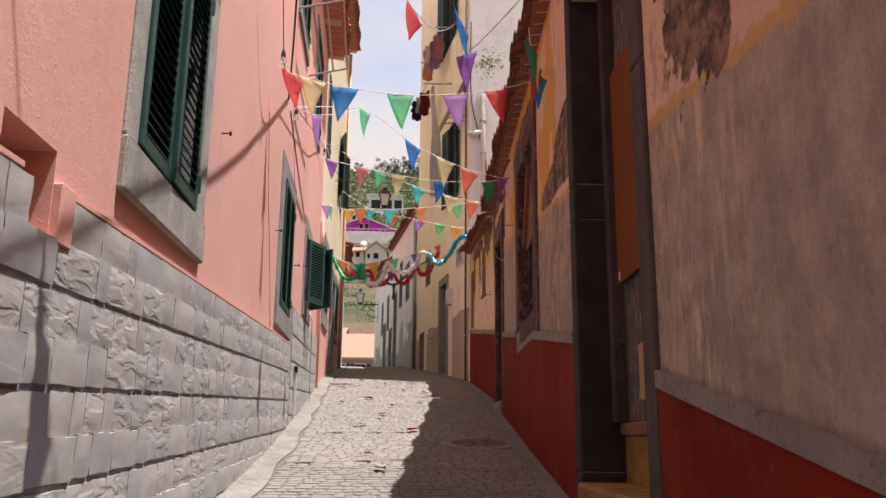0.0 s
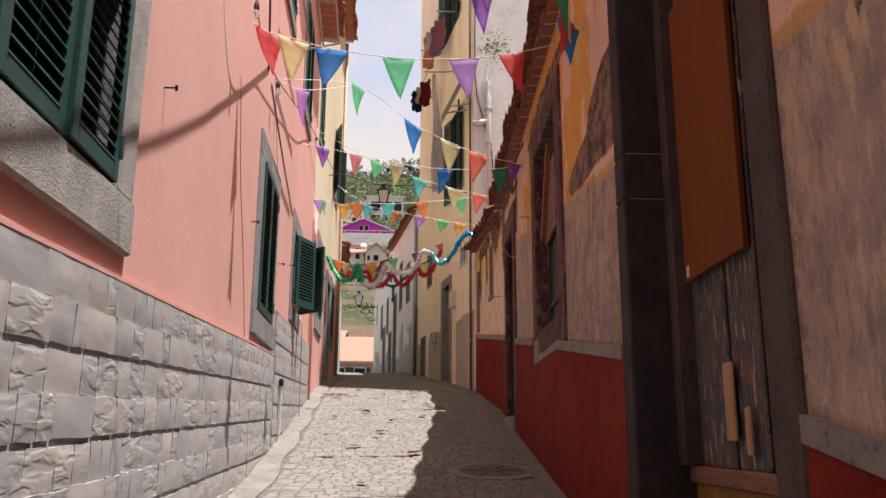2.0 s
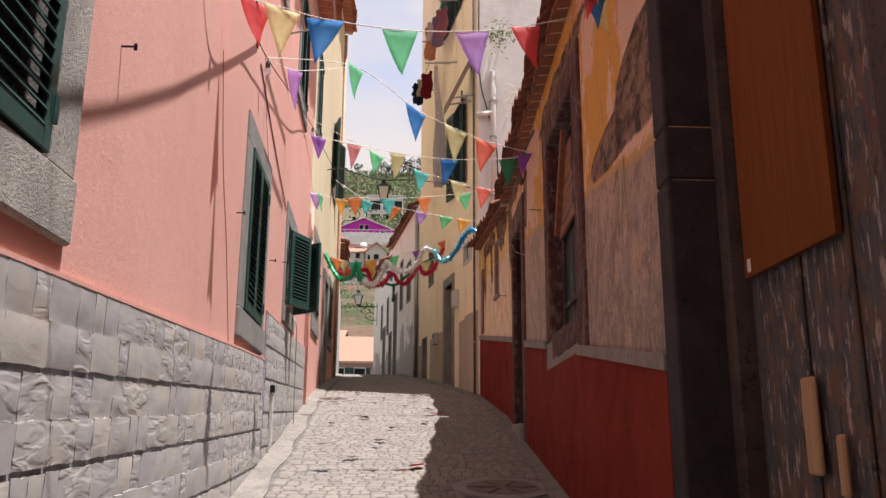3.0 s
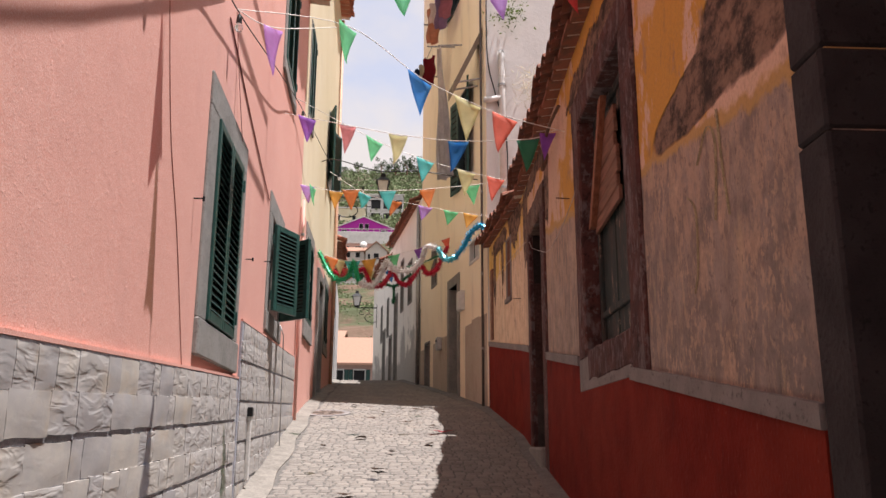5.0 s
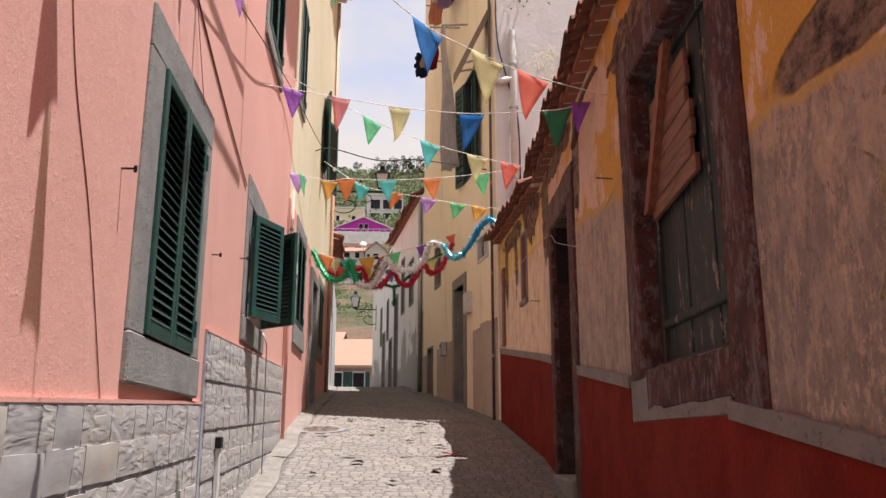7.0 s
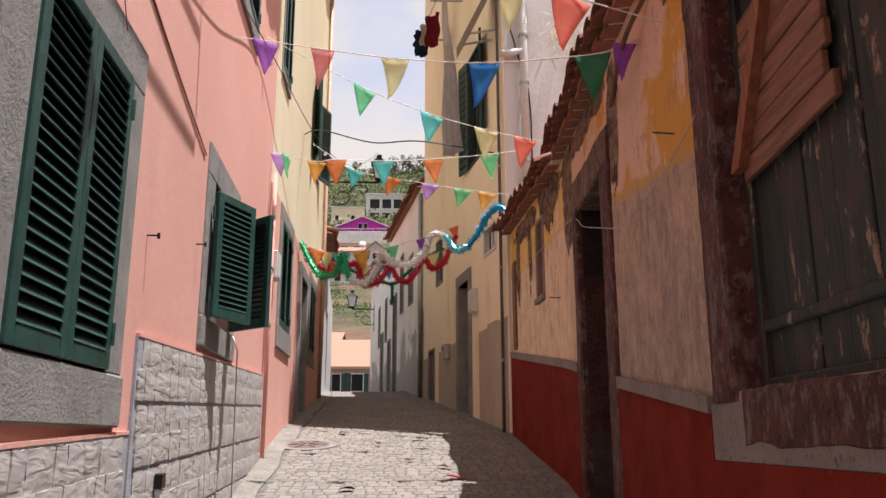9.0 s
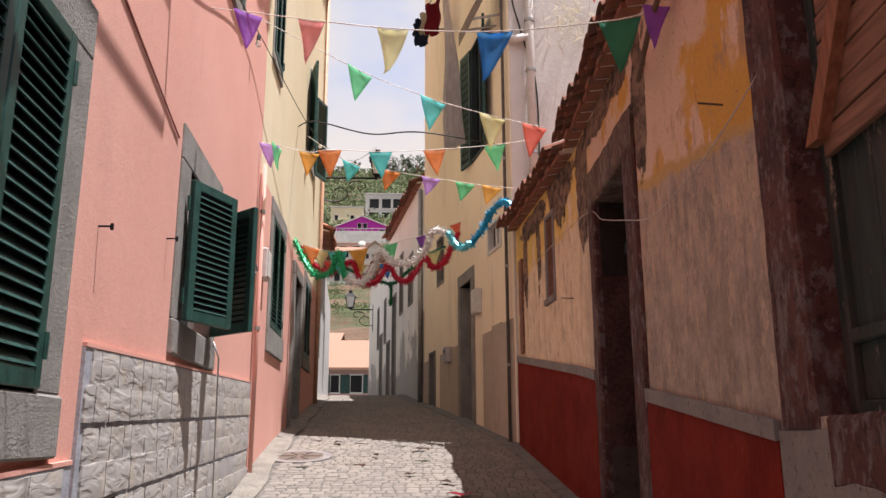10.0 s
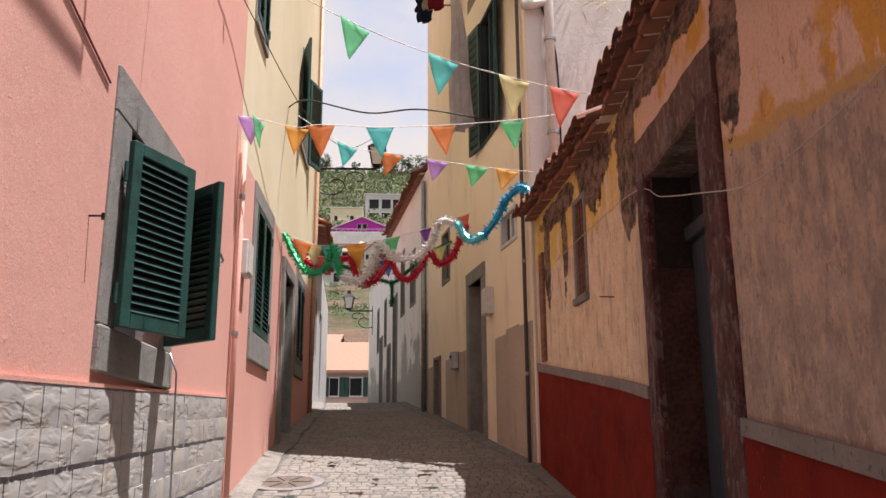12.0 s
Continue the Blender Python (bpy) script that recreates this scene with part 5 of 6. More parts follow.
bunting([(-1.74, 18.3, 5.55), (0.86, 19.47, 6.2)],
        [((-1.5, 18.39, 5.49), "orange", 0, 0), ((-1.36, 18.46, 5.46), "yellow", 0, 0), ((-1.12, 18.56, 5.46), "teal", 0.05, 0, 1.2), ((-0.81, 18.71, 5.53), "amber", 0.1, 0, 1.2), ((-0.32, 18.94, 5.68), "green", 0.05, 0), ((0.17, 19.16, 5.87), "purple", 0, 0, 0.8), ((0.74, 19.43, 6.15), "coral", 0.2, 0, 0.8)], 0.24, 0.28)
bunting([(-1.75, 19.3, 5.6), (0.8, 20.2, 6.0)],
        [((-1.3, 19.45, 5.5), "red", 0, 0), ((-0.85, 19.6, 5.48), "yellow", 0, 0), ((-0.4, 19.8, 5.55), "blue", 0, 0), ((0.05, 19.95, 5.7), "dkgreen", 0, 0), ((0.4, 20.05, 5.8), "yellow", 0, 0)], 0.24, 0.26)
bunting([(-1.05, 3.9, 5.6), (0.98, 5.0, 4.75)],
        [((0.02, 5.2, 4.46), "red", -0.45, 10), ((0.36, 5.25, 4.42), "blue", -0.1, 40), ((0.4, 5.3, 4.2), "purple", -0.1, 40, 0.8)], 0.2, 0.36)
bunting([(0.95, 5.9, 4.75), (1.14, 6.6, 4.3)],
        [((0.97, 5.95, 4.62), "dkgreen", 0.15, -70), ((1.0, 6.0, 4.6), "yellow", 0.1, -60), ((1.03, 6.05, 4.46), "red", -0.15, -85), ((1.05, 6.1, 4.44), "blue", -0.1, -60), ((1.07, 6.15, 4.4), "yellow", 0.15, -75, 0.8)], 0.16, 0.34,
        "bunched end of a pennant string at the old wall")

bunting([(-1.18, 1.33, 5.0), (1.1, 4.85, 5.2)], [((-0.43, 2.48, 4.9), "blue", 0.0, 0), ((0.5, 3.92, 5.05), "red", 0.0, 0)], 0.24, 0.36)

# ---- tinsel garlands ----


def tinsel(parent, name, pts, mat, r=0.08, dens=520, seed=1):
    q = random.Random(seed)
    line = smooth_line(pts, 8)
    lens = [0.0]
    for a, c in zip(line, line[1:]):
        lens.append(lens[-1] + (c - a).length)
    verts, faces = [], []
    n = int(lens[-1] * dens)
    for _ in range(n):
        d = q.uniform(0, lens[-1])
        i = min(max(int(np.searchsorted(lens, d)) - 1, 0), len(line) - 2)
        t = (d - lens[i]) / max(lens[i + 1] - lens[i], 1e-6)
        p = line[i].lerp(line[i + 1], t)
        v = Vector((q.gauss(0, 1), q.gauss(0, 1), q.gauss(0, 1))).normalized()
        s = v.cross(Vector((q.gauss(0, 1), q.gauss(0, 1), q.gauss(0, 1)))).normalized() * 0.008
        k = len(verts)
        e = p + v * r * q.uniform(0.7, 1.15)
        verts += [tuple(p - s), tuple(p + s), tuple(e + s * 0.6), tuple(e - s * 0.6)]
        faces.append((k, k + 1, k + 2, k + 3))
    b = bmesh.new()
    tube(b, line, r * 0.5, 6)
    me = bpy.data.meshes.new(name)
    me.from_pydata(verts, [], faces)
    b.from_mesh(me)
    bpy.data.meshes.remove(me)
    return part(name, b, mat, parent)


def foil(name, c, metal=0.35):
    m = Mat(name, 0.3, metal)
    m.color(m.mix(m.island(), tuple(v * 0.55 for v in c), tuple(min(1, v * 1.25) for v in c)))
    return m.m


gar = thing("tinsel_garland", (-1.7, 18.3, 5.55), "thick tinsel garland in green, white and blue across the lane", "garland")
GB = [(-1.74, 18.35, 5.57), (-1.56, 18.24, 5.22), (-1.37, 18.12, 5.0), (-1.15, 17.99, 5.04), (-1.05, 17.92, 5.29), (-1.0, 17.89, 5.11), (-0.93, 17.85, 4.89), (-0.67, 17.69, 4.82), (-0.51, 17.59, 5.05), (-0.43, 17.54, 5.24),
      (-0.26, 17.44, 5.06), (0.02, 17.26, 5.02), (0.21, 17.14, 5.2), (0.29, 17.09, 5.41), (0.48, 16.98, 5.36), (0.63, 16.88, 5.14), (0.78, 16.79, 5.16), (0.92, 16.7, 5.34), (1.04, 16.63, 5.55), (1.18, 16.54, 5.67), (1.3, 16.47, 5.57), (1.31, 16.46, 5.43)]
tinsel(gar, "green_tinsel", GB[:7], foil("green_foil", (0.03, 0.42, 0.17), 0.2), seed=1)
tinsel(gar, "white_tinsel", GB[6:15], foil("white_foil", (0.85, 0.8, 0.77), 0.0), seed=2)
tinsel(gar, "teal_tinsel", GB[14:17], foil("teal_foil", (0.14, 0.58, 0.66), 0.15), seed=3)
tinsel(gar, "blue_tinsel", GB[16:], foil("blue_foil", (0.03, 0.36, 0.62), 0.15), seed=4)
gar = thing("tinsel_garland", (-1.7, 18.6, 5.5), "thick red tinsel garland hung in loops", "garland")
GR = [(-1.7, 18.59, 5.52), (-1.48, 18.63, 5.26), (-1.21, 18.67, 5.16), (-0.91, 18.71, 5.33), (-0.77, 18.74, 5.06), (-0.55, 18.77, 5.02), (-0.38, 18.8, 5.26), (-0.32, 18.81, 5.33), (-0.24, 18.82, 5.13), (-0.06, 18.85, 5.06),
      (0.12, 18.87, 5.28), (0.21, 18.89, 5.47), (0.35, 18.91, 5.29), (0.53, 18.94, 5.39), (0.67, 18.96, 5.68), (0.75, 18.97, 5.87)]
tinsel(gar, "red_tinsel", GR, foil("red_foil", (0.55, 0.015, 0.05), 0.2), seed=5)
gar = thing("tinsel_garland", (-0.8, 20.5, 5.9), "dark green tinsel garland with a hanging tail", "garland")
tinsel(gar, "dark_green_tinsel", [LEFT2.p(20.4, 0.0, 5.85), (-1.2, 20.5, 5.62), (-0.7, 20.6, 5.45), (-0.34, 20.6, 5.35), (-0.12, 20.7, 5.52), (0.2, 20.8, 5.85), YEL.p(20.9, 0.0, 6.1)], foil("dark_green_foil", (0.015, 0.16, 0.07)), 0.05, seed=6)
tinsel(gar, "tail", [(-0.34, 20.6, 5.35), (-0.34, 20.6, 5.15), (-0.35, 20.6, 4.95)], foil("dark_green_foil", (0.015, 0.16, 0.07)), 0.05, seed=7)

OLIVE = simple("faded_olive_paint", (0.25, 0.205, 0.12), 0.9, 0, 0.45, 14)
SCRAWL = (((6.58, 3.3), (6.42, 3.42), (6.34, 3.3), (6.4, 3.0)), ((6.3, 3.45), (6.28, 3.2), (6.24, 2.98)), ((6.74, 3.2), (6.64, 3.1), (6.66, 2.85), (6.72, 2.75)))

# ---- cords, bulbs, hooks ----


def cord(name, pts, r, mat, label, cat="cable", n=8):
    c = thing(name, pts[0], label, cat)
    b = bmesh.new()
    tube(b, smooth_line(pts, n), r, 6)
    part("cord", b, mat, c)
    return c


def bulb(parent, p):
    p = Vector(p)
    b = bmesh.new()
    tube(b, [p, p - Vector((0, 0, 0.03)), p - Vector((0, 0, 0.07))], [0.012, 0.02, 0.022], 10)
    s = part("socket", b, BLACKCORD, parent, "black bulb socket")
    b = bmesh.new()
    tube(b, [p - Vector((0, 0, z)) for z in (0.07, 0.085, 0.11, 0.13, 0.142)], [0.015, 0.027, 0.032, 0.024, 0.006], 12)
    part("bulb", b, BULB, s, "clear glass bulb", True)


BULB = Mat("clear_glass", 0.05)
BULB.color((0.95, 0.94, 0.92))
BULB.b.inputs["Transmission Weight"].default_value = 0.9
BULB = BULB.m
lights = cord("string_lights", [(-1.13, 6.2, 5.75), (-1.17, 6.8, 4.95), (-1.28, 7.8, 5.05), (-1.32, 8.75, 5.2), (-1.42, 11.3, 5.9), (-1.56, 14.0, 6.65), (-1.4, 17.5, 6.95), (-1.1, 20.5, 7.6), (-0.75, 23.3, 8.9)], 0.005, BLACKCORD, "black cord of festoon lights along the wall", "string lights")
for p in ((-1.17, 6.8, 4.94), (-1.32, 8.75, 5.19), (-1.56, 14.0, 6.64), (-1.37, 18.0, 7.05), (-1.08, 20.7, 7.65)):
    bulb(lights, p)
cord("power_cable", [LEFT2.p(18.6, 0.0, 7.5), (-1.42, 17.8, 7.26), (-0.6, 17.3, 6.88), (0.12, 16.8, 6.72), YEL.p(17.4, 0.0, 6.78)], 0.01, BLACKCORD, "thick black cable slung between the houses")
cord("loose_wire", [RIGHT2.p(15.65, 0.02, 4.62), RIGHT.p(13.2, 0.03, 4.55), RIGHT.p(12.4, 0.03, 4.3), RIGHT.p(11.72, 0.035, 4.11), RIGHT.p(11.08, 0.03, 3.955), RIGHT.p(10.45, 0.03, 3.95), RIGHT.p(10.0, 0.03, 3.985), RIGHT.p(9.4, 0.02, 4.1)], 0.0035, simple("dusty_wire", (0.4, 0.36, 0.33), 0.7), "pale loose wire slung along the old wall")
WIRE_AND_SHADOW = simple("brown_wire_and_shadow", (0.26, 0.1, 0.08), 0.7)
cord("wire_and_shadow_line", [LEFT.p(8.9, 0.02, 5.3), LEFT.p(9.2, 0.015, 4.9), LEFT.p(9.45, 0.03, 4.45)], 0.003, WIRE_AND_SHADOW, "thin dark wire down the pink wall")
# cord tight to the wall, coloured as a cord's cast shadow on pink
cord("wire_and_shadow_line", [LEFT.p(8.74, 0.006, 5.16), LEFT.p(10.0, 0.006, 4.85), LEFT.p(11.45, 0.008, 4.55)], 0.006, WIRE_AND_SHADOW, "thin reddish shadow line along the pink wall, built as a cord")
cord("wire_and_shadow_line", [LEFT.p(7.2, 0.004, 4.5), LEFT.p(7.45, 0.003, 3.77), LEFT.p(7.75, 0.003, 3.25), LEFT.p(8.08, 0.004, 2.53)], 0.0025, simple("rust_brown", (0.3, 0.1, 0.07), 0.7), "thin rust-coloured line down the pink wall")
cord("overhead_cable", [LEFT.p(8.52, 0.0, 5.2), (-1.177, 7.361, 5.2), (-1.007, 6.346, 5.2), (-0.931, 5.89, 5.2), (-0.76, 4.75, 5.2), (-0.539, 3.09, 5.2), (-0.42, 2.2, 5.2), (0.2, -3.0, 5.25)], 0.01, BLACKCORD, "thick dark cable slung over the lane")
cord("eave_cable", [RIGHT.p(10.2, 0.02, 5.15), RIGHT.p(10.45, 0.1, 4.98), RIGHT.p(10.85, 0.1, 4.78), RIGHT.p(11.05, 0.06, 4.82), RIGHT.p(11.1, 0.0, 5.0)], 0.016, simple("brown_sleeve", (0.12, 0.075, 0.05), 0.7), "brown cable sleeve looped under the tiled eave")
cord("gable_cable", [(1.36, 16.72, 10.8), (1.36, 16.72, 9.0), (1.5, 16.7, 8.2), (1.68, 16.66, 7.4), (1.7, 16.66, 6.2)], 0.012, BLACKCORD, "loose cable on the grey gable wall")


def hook(s, u, w, out=0.07):
    h = thing("shutter_hook", s.p(u, 0, w), "small iron shutter stay on the wall", "hook", "shutter stays")
    b = bmesh.new()
    tube(b, [s.p(u, -0.02, w), s.p(u, out, w)], 0.005, 6)
    part("pin", b, IRON, h)
    b = bmesh.new()
    box(b, s, u - 0.005, u + 0.005, out - 0.015, out, w - 0.018, w + 0.014, 0.002)
    part("catch", b, IRON, h)


for u, w in ((5.24, 3.515), (8.076, 3.556), (10.16, 3.63), (11.36, 3.87)):
    hook(LEFT, u, w)
for s_, u, w in ((RIGHT, 9.9, 4.15), (RIGHT2, 13.9, 3.95)):
    n_ = thing("iron_pin", s_.p(u, 0, w), "short rusty pin in the old wall", "pin", "pins in the wall")
    b = bmesh.new()
    tube(b, [s_.p(u, -0.03, w), s_.p(u - 0.02, 0.12, w)], 0.005, 6)
    part("rod", b, RUSTY, n_)
gr = thing("painted_scrawl", RIGHT.p(6.4, 0.002, 3.0), "faint unreadable olive paint strokes on the old wall", "graffiti")
for pts in SCRAWL:
    b = bmesh.new()
    line_ = smooth_line([RIGHT.p(u, 0.0025, w) for u, w in pts], 6)
    rows_ = [(b.verts.new(p + Vector((0, 0.013, 0.004))), b.verts.new(p + Vector((0, -0.013, -0.004)))) for p in line_]
    for a, c in zip(rows_, rows_[1:]):
        b.faces.new((a[0], a[1], c[1], c[0]))
    part("stroke", b, OLIVE, gr)

# ---- street lamps ----


def street_lamp(s, y, z, reach, label, drop=-1):
    """A wall lantern on a scrolled iron arm."""
    root = s.p(y, 0, z)
    L = thing("street_lamp", root, label, "street lamp")
    sx = s.side
    b = bmesh.new()
    tube(b, [root, root + Vector((sx * reach, 0, 0))], 0.022, 8)
    part("arm", b, IRON, L)
    b = bmesh.new()
    tube(b, [root + Vector((0, 0, -0.75)), root + Vector((0, 0, 0.15))], 0.02, 8)
    part("wall_bar", b, IRON, L)
    b = bmesh.new()
    sp = [root + Vector((sx * (0.3 * reach + (0.42 - 0.045 * t) * math.cos(t * 0.8 + 2.6)), 0, -0.32 + (0.42 - 0.045 * t) * 0.72 * math.sin(t * 0.8 + 2.6))) for t in range(9)]
    tube(b, smooth_line(sp, 4), 0.013, 6)
    part("scroll", b, IRON, L)
    b = bmesh.new()
    sp = [root + Vector((sx * (0.68 * reach + (0.26 - 0.03 * t) * math.cos(3.4 - t * 0.8)), 0, -0.2 + (0.26 - 0.03 * t) * 0.7 * math.sin(3.4 - t * 0.8))) for t in range(8)]
    tube(b, smooth_line(sp, 4), 0.011, 6)
    part("scroll", b, IRON, L)
    c = root + Vector((sx * reach, 0, 0))

    def ring(parent, name, r0, r1, z0, z1, mat, label=""):
        b = bmesh.new()
        lo = [b.verts.new(c + Vector((r0 * math.cos(a), r0 * math.sin(a), z0))) for a in (math.pi / 4 + k * math.pi / 2 for k in range(4))]
        hi = [b.verts.new(c + Vector((r1 * math.cos(a), r1 * math.sin(a), z1))) for a in (math.pi / 4 + k * math.pi / 2 for k in range(4))]
        for k in range(4):
            b.faces.new((lo[k], lo[(k + 1) % 4], hi[(k + 1) % 4], hi[k]))
        b.faces.new(lo)
        b.faces.new(hi)
        return part(name, b, mat, parent, label)

    lan = ring(L, "lantern_base", 0.08, 0.13, 0.02, 0.08, IRON)
    ring(lan, "glass", 0.125, 0.21, 0.08, 0.42, simple("milky_glass", (0.7, 0.69, 0.66), 0.25, 0, 0.1), "milky glass panes")
    ring(lan, "roof", 0.26, 0.09, 0.42, 0.54, IRON)
    ring(lan, "finial", 0.09, 0.07, 0.54, 0.64, IRON)
    for k in range(4):
        a = math.pi / 4 + k * math.pi / 2
        b = bmesh.new()
        tube(b, [c + Vector((0.13 * math.cos(a), 0.13 * math.sin(a), 0.08)), c + Vector((0.215 * math.cos(a), 0.215 * math.sin(a), 0.42))], 0.014, 6)
        part("rib", b, IRON, lan)


street_lamp(LEFT2, 23.1, 8.13, 1.22, "black iron lantern on a scrolled wall bracket")
street_lamp(WHT, 32.9, 6.8, 0.75, "black iron lantern on a wall bracket further up")

# ---- laundry, canopy, clothes frame ----


def drape(name, s, pts_top, pts_bot, v, mat, label, folds=5, amp=0.05, parent=None, fan=0.0, tilt=0.0):
    b = bmesh.new()
    n, m = 26, 12
    rows = []
    for j in range(m + 1):
        t = j / m
        rows.append([])
        for i in range(n + 1):
            k = i / n
            a = Vector((pts_top[0], 0, pts_top[1])).lerp(Vector((pts_top[2], 0, pts_top[3])), k)
            c = Vector((pts_bot[0], 0, pts_bot[1])).lerp(Vector((pts_bot[2], 0, pts_bot[3])), k)
            q = a.lerp(c, t)
            rows[-1].append(b.verts.new(s.p(q.x, v + fan * (k - 0.5) * (0.15 + 0.85 * t if tilt else 1.0) + tilt * t + amp * math.sin(k * folds * 2 * math.pi + 0.6 * t) * (0.6 + 0.4 * t) + 0.02 * math.sin(9 * t + k), q.z + 0.03 * math.sin(k * 9))))
    for j in range(m):
        for i in range(n):
            b.faces.new((rows[j][i], rows[j][i + 1], rows[j + 1][i + 1], rows[j + 1][i]))
    geo = bmesh.ops.solidify(b, geom=b.faces[:], thickness=0.004)
    if parent:
        return part(name, b, mat, parent, label, True)
    t = thing(name, s.p(pts_top[0], v, pts_top[1]), label, "laundry")
    part("fabric", b, mat, t, smooth=True)


WHITECLOTH = cloth("white_cloth", (0.8, 0.76, 0.78))
for z, u0, u1, v in ((11.6, 18.5, 20.5, 0.36), (10.42, 19.3, 20.8, 0.5)):
    ln = cord("clothes_line", [YEL.p(u0, v, z), YEL.p((u0 + u1) / 2, v + 0.02, z - 0.04), YEL.p(u1, v, z)], 0.008, STEEL, "clothes line on brackets along the tall house", "clothes line")
    for u in (u0, u1):
        b = bmesh.new()
        tube(b, [YEL.p(u, -0.02, z + 0.02), YEL.p(u, v + 0.1, z + 0.02)], 0.018, 6)
        part("bracket", b, STEEL, ln)
drape("bed_sheet", YEL, (18.55, 10.05, 18.7, 10.05), (18.35, 7.15, 18.8, 7.2), 0.47, WHITECLOTH, "long pale sheet hanging out to dry", 3, 0.03, None, 0.26, -0.14)
pole = thing("sheet_pole", YEL.p(18.6, 0, 10.12), "short grey pole that holds the hanging sheet", "pole")
b = bmesh.new()
tube(b, [YEL.p(18.62, -0.02, 10.14), YEL.p(18.62, 0.5, 10.11)], 0.02, 6)
part("rod", b, STEEL, pole)
for nm, u, w, z, h, v, col, lab in (("towel", 19.5, 0.25, 11.57, 0.95, 0.4, (0.7, 0.36, 0.25), "salmon towel on the clothes line"), ("shirt", 18.95, 0.3, 11.57, 0.85, 0.32, (0.42, 0.3, 0.5), "purple patterned shirt on the clothes line"),
                                  ("blouse", 19.25, 0.22, 11.56, 0.55, 0.4, (0.85, 0.75, 0.72), "white blouse on the clothes line"), ("skirt", 18.7, 0.2, 11.57, 0.75, 0.3, (0.65, 0.3, 0.36), "pink skirt on the clothes line"),
                                  ("trousers", 20.2, 0.2, 10.4, 0.62, 0.55, (0.02, 0.03, 0.07), "dark blue trousers on the clothes line"), ("cardigan", 19.95, 0.22, 10.4, 0.5, 0.5, (0.7, 0.62, 0.5), "cream cardigan on the clothes line"),
                                  ("sweater", 19.65, 0.2, 10.4, 0.7, 0.46, (0.25, 0.02, 0.04), "dark red sweater on the clothes line"), ("sock", 20.5, 0.1, 10.42, 0.3, 0.55, (0.03, 0.03, 0.05), "dark sock on the clothes line")):
    drape(nm, YEL, (u, z, u + w, z), (u - 0.03, z - h, u + w + 0.02, z - h * 0.88), v, cloth("cloth_" + nm, col), lab, 2, 0.035, None, 0.22)
can = thing("window_canopy", YEL.p(17.2, 0, 9.3), "brown steeply sloping canopy on the tall house", "canopy")
b = bmesh.new()
vs = box(b, YEL, 16.98, 17.4, 0.0, 0.55, 9.46, 9.66)
for v in vs:
    v.co.z -= 2.1 * (YEL.p(v.co.y, 0, 0).x - v.co.x)
part("roof_sheet", b, wood("canopy_boards", (0.16, 0.12, 0.085), (0.22, 0.17, 0.12), None, 1), can)
for u in (17.02, 17.36):
    b = bmesh.new()
    tube(b, [YEL.p(u, -0.01, 8.64), YEL.p(u, 0.5, 8.54)], 0.018, 6)
    part("strut", b, STEEL, can)
fr = thing("drying_rack", LEFT.p(9.8, 0, 6.7), "grey metal drying rack fixed under an upper window", "drying rack")
for p, q in ((LEFT.p(9.0, 0, 6.62), LEFT.p(9.0, 0.55, 6.75)), (LEFT.p(10.9, 0, 6.62), LEFT.p(10.9, 0.55, 6.75)), (LEFT.p(9.0, 0.55, 6.75), LEFT.p(10.9, 0.55, 6.75)), (LEFT.p(9.0, 0.35, 6.7), LEFT.p(10.9, 0.35, 6.7)), (LEFT.p(9.0, 0.18, 6.66), LEFT.p(10.9, 0.18, 6.66))):
    b = bmesh.new()
    tube(b, [p, q], 0.014, 6)
    part("rail", b, STEEL, fr)

# ---- litter ----
q = random.Random(5)
LEAFMAT = simple("dry_leaf", (0.07, 0.04, 0.025), 0.8, 0, 0.4)
REDPAPER = simple("red_paper", (0.4, 0.02, 0.04), 0.6)
for i, (x, y, red) in enumerate(((0.1, 9.9, 1), (-0.55, 10.4, 0), (-1.0, 13.0, 0), (-0.6, 13.6, 0), (-0.2, 12.6, 0), (0.25, 13.2, 0), (-0.8, 11.7, 0), (0.45, 14.1, 1), (0.0, 15.0, 0), (-0.3, 11.6, 0), (-0.2, 7.2, 0), (-0.35, 8.3, 0), (0.35, 14.6, 0), (-0.9, 16.9, 0), (0.1, 16.4, 0), (-0.4, 16.0, 0))):
    b = bmesh.new()
    s = q.uniform(0.05, 0.1) * (1.5 if red else 1)
    a = q.uniform(0, 6)
    z = ground_z(y) + 0.028
    mid = b.verts.new((x, y, z + 0.008))
    rim = [b.verts.new((x + s * k * math.cos(a + t), y + s * k * 0.8 * math.sin(a + t), z + q.uniform(-0.002, 0.03))) for t, k in zip((0, 0.9, 1.8, 3.1, 4.2, 5.3), (1.3, 0.6, 0.7, 1.2, 0.6, 0.7))]
    for k in range(6):
        b.faces.new((mid, rim[k], rim[(k + 1) % 6]))
    bmesh.ops.solidify(b, geom=b.faces[:], thickness=0.002)
    nm = "paper_scrap" if red else "dry_leaf"
    tagged(part(nm, b, REDPAPER if red else LEAFMAT), "crumpled red paper scrap on the cobbles" if red else "curled brown leaf on the cobbles", "litter", "litter on the lane")

# ---- weeds on the gable and roof ----


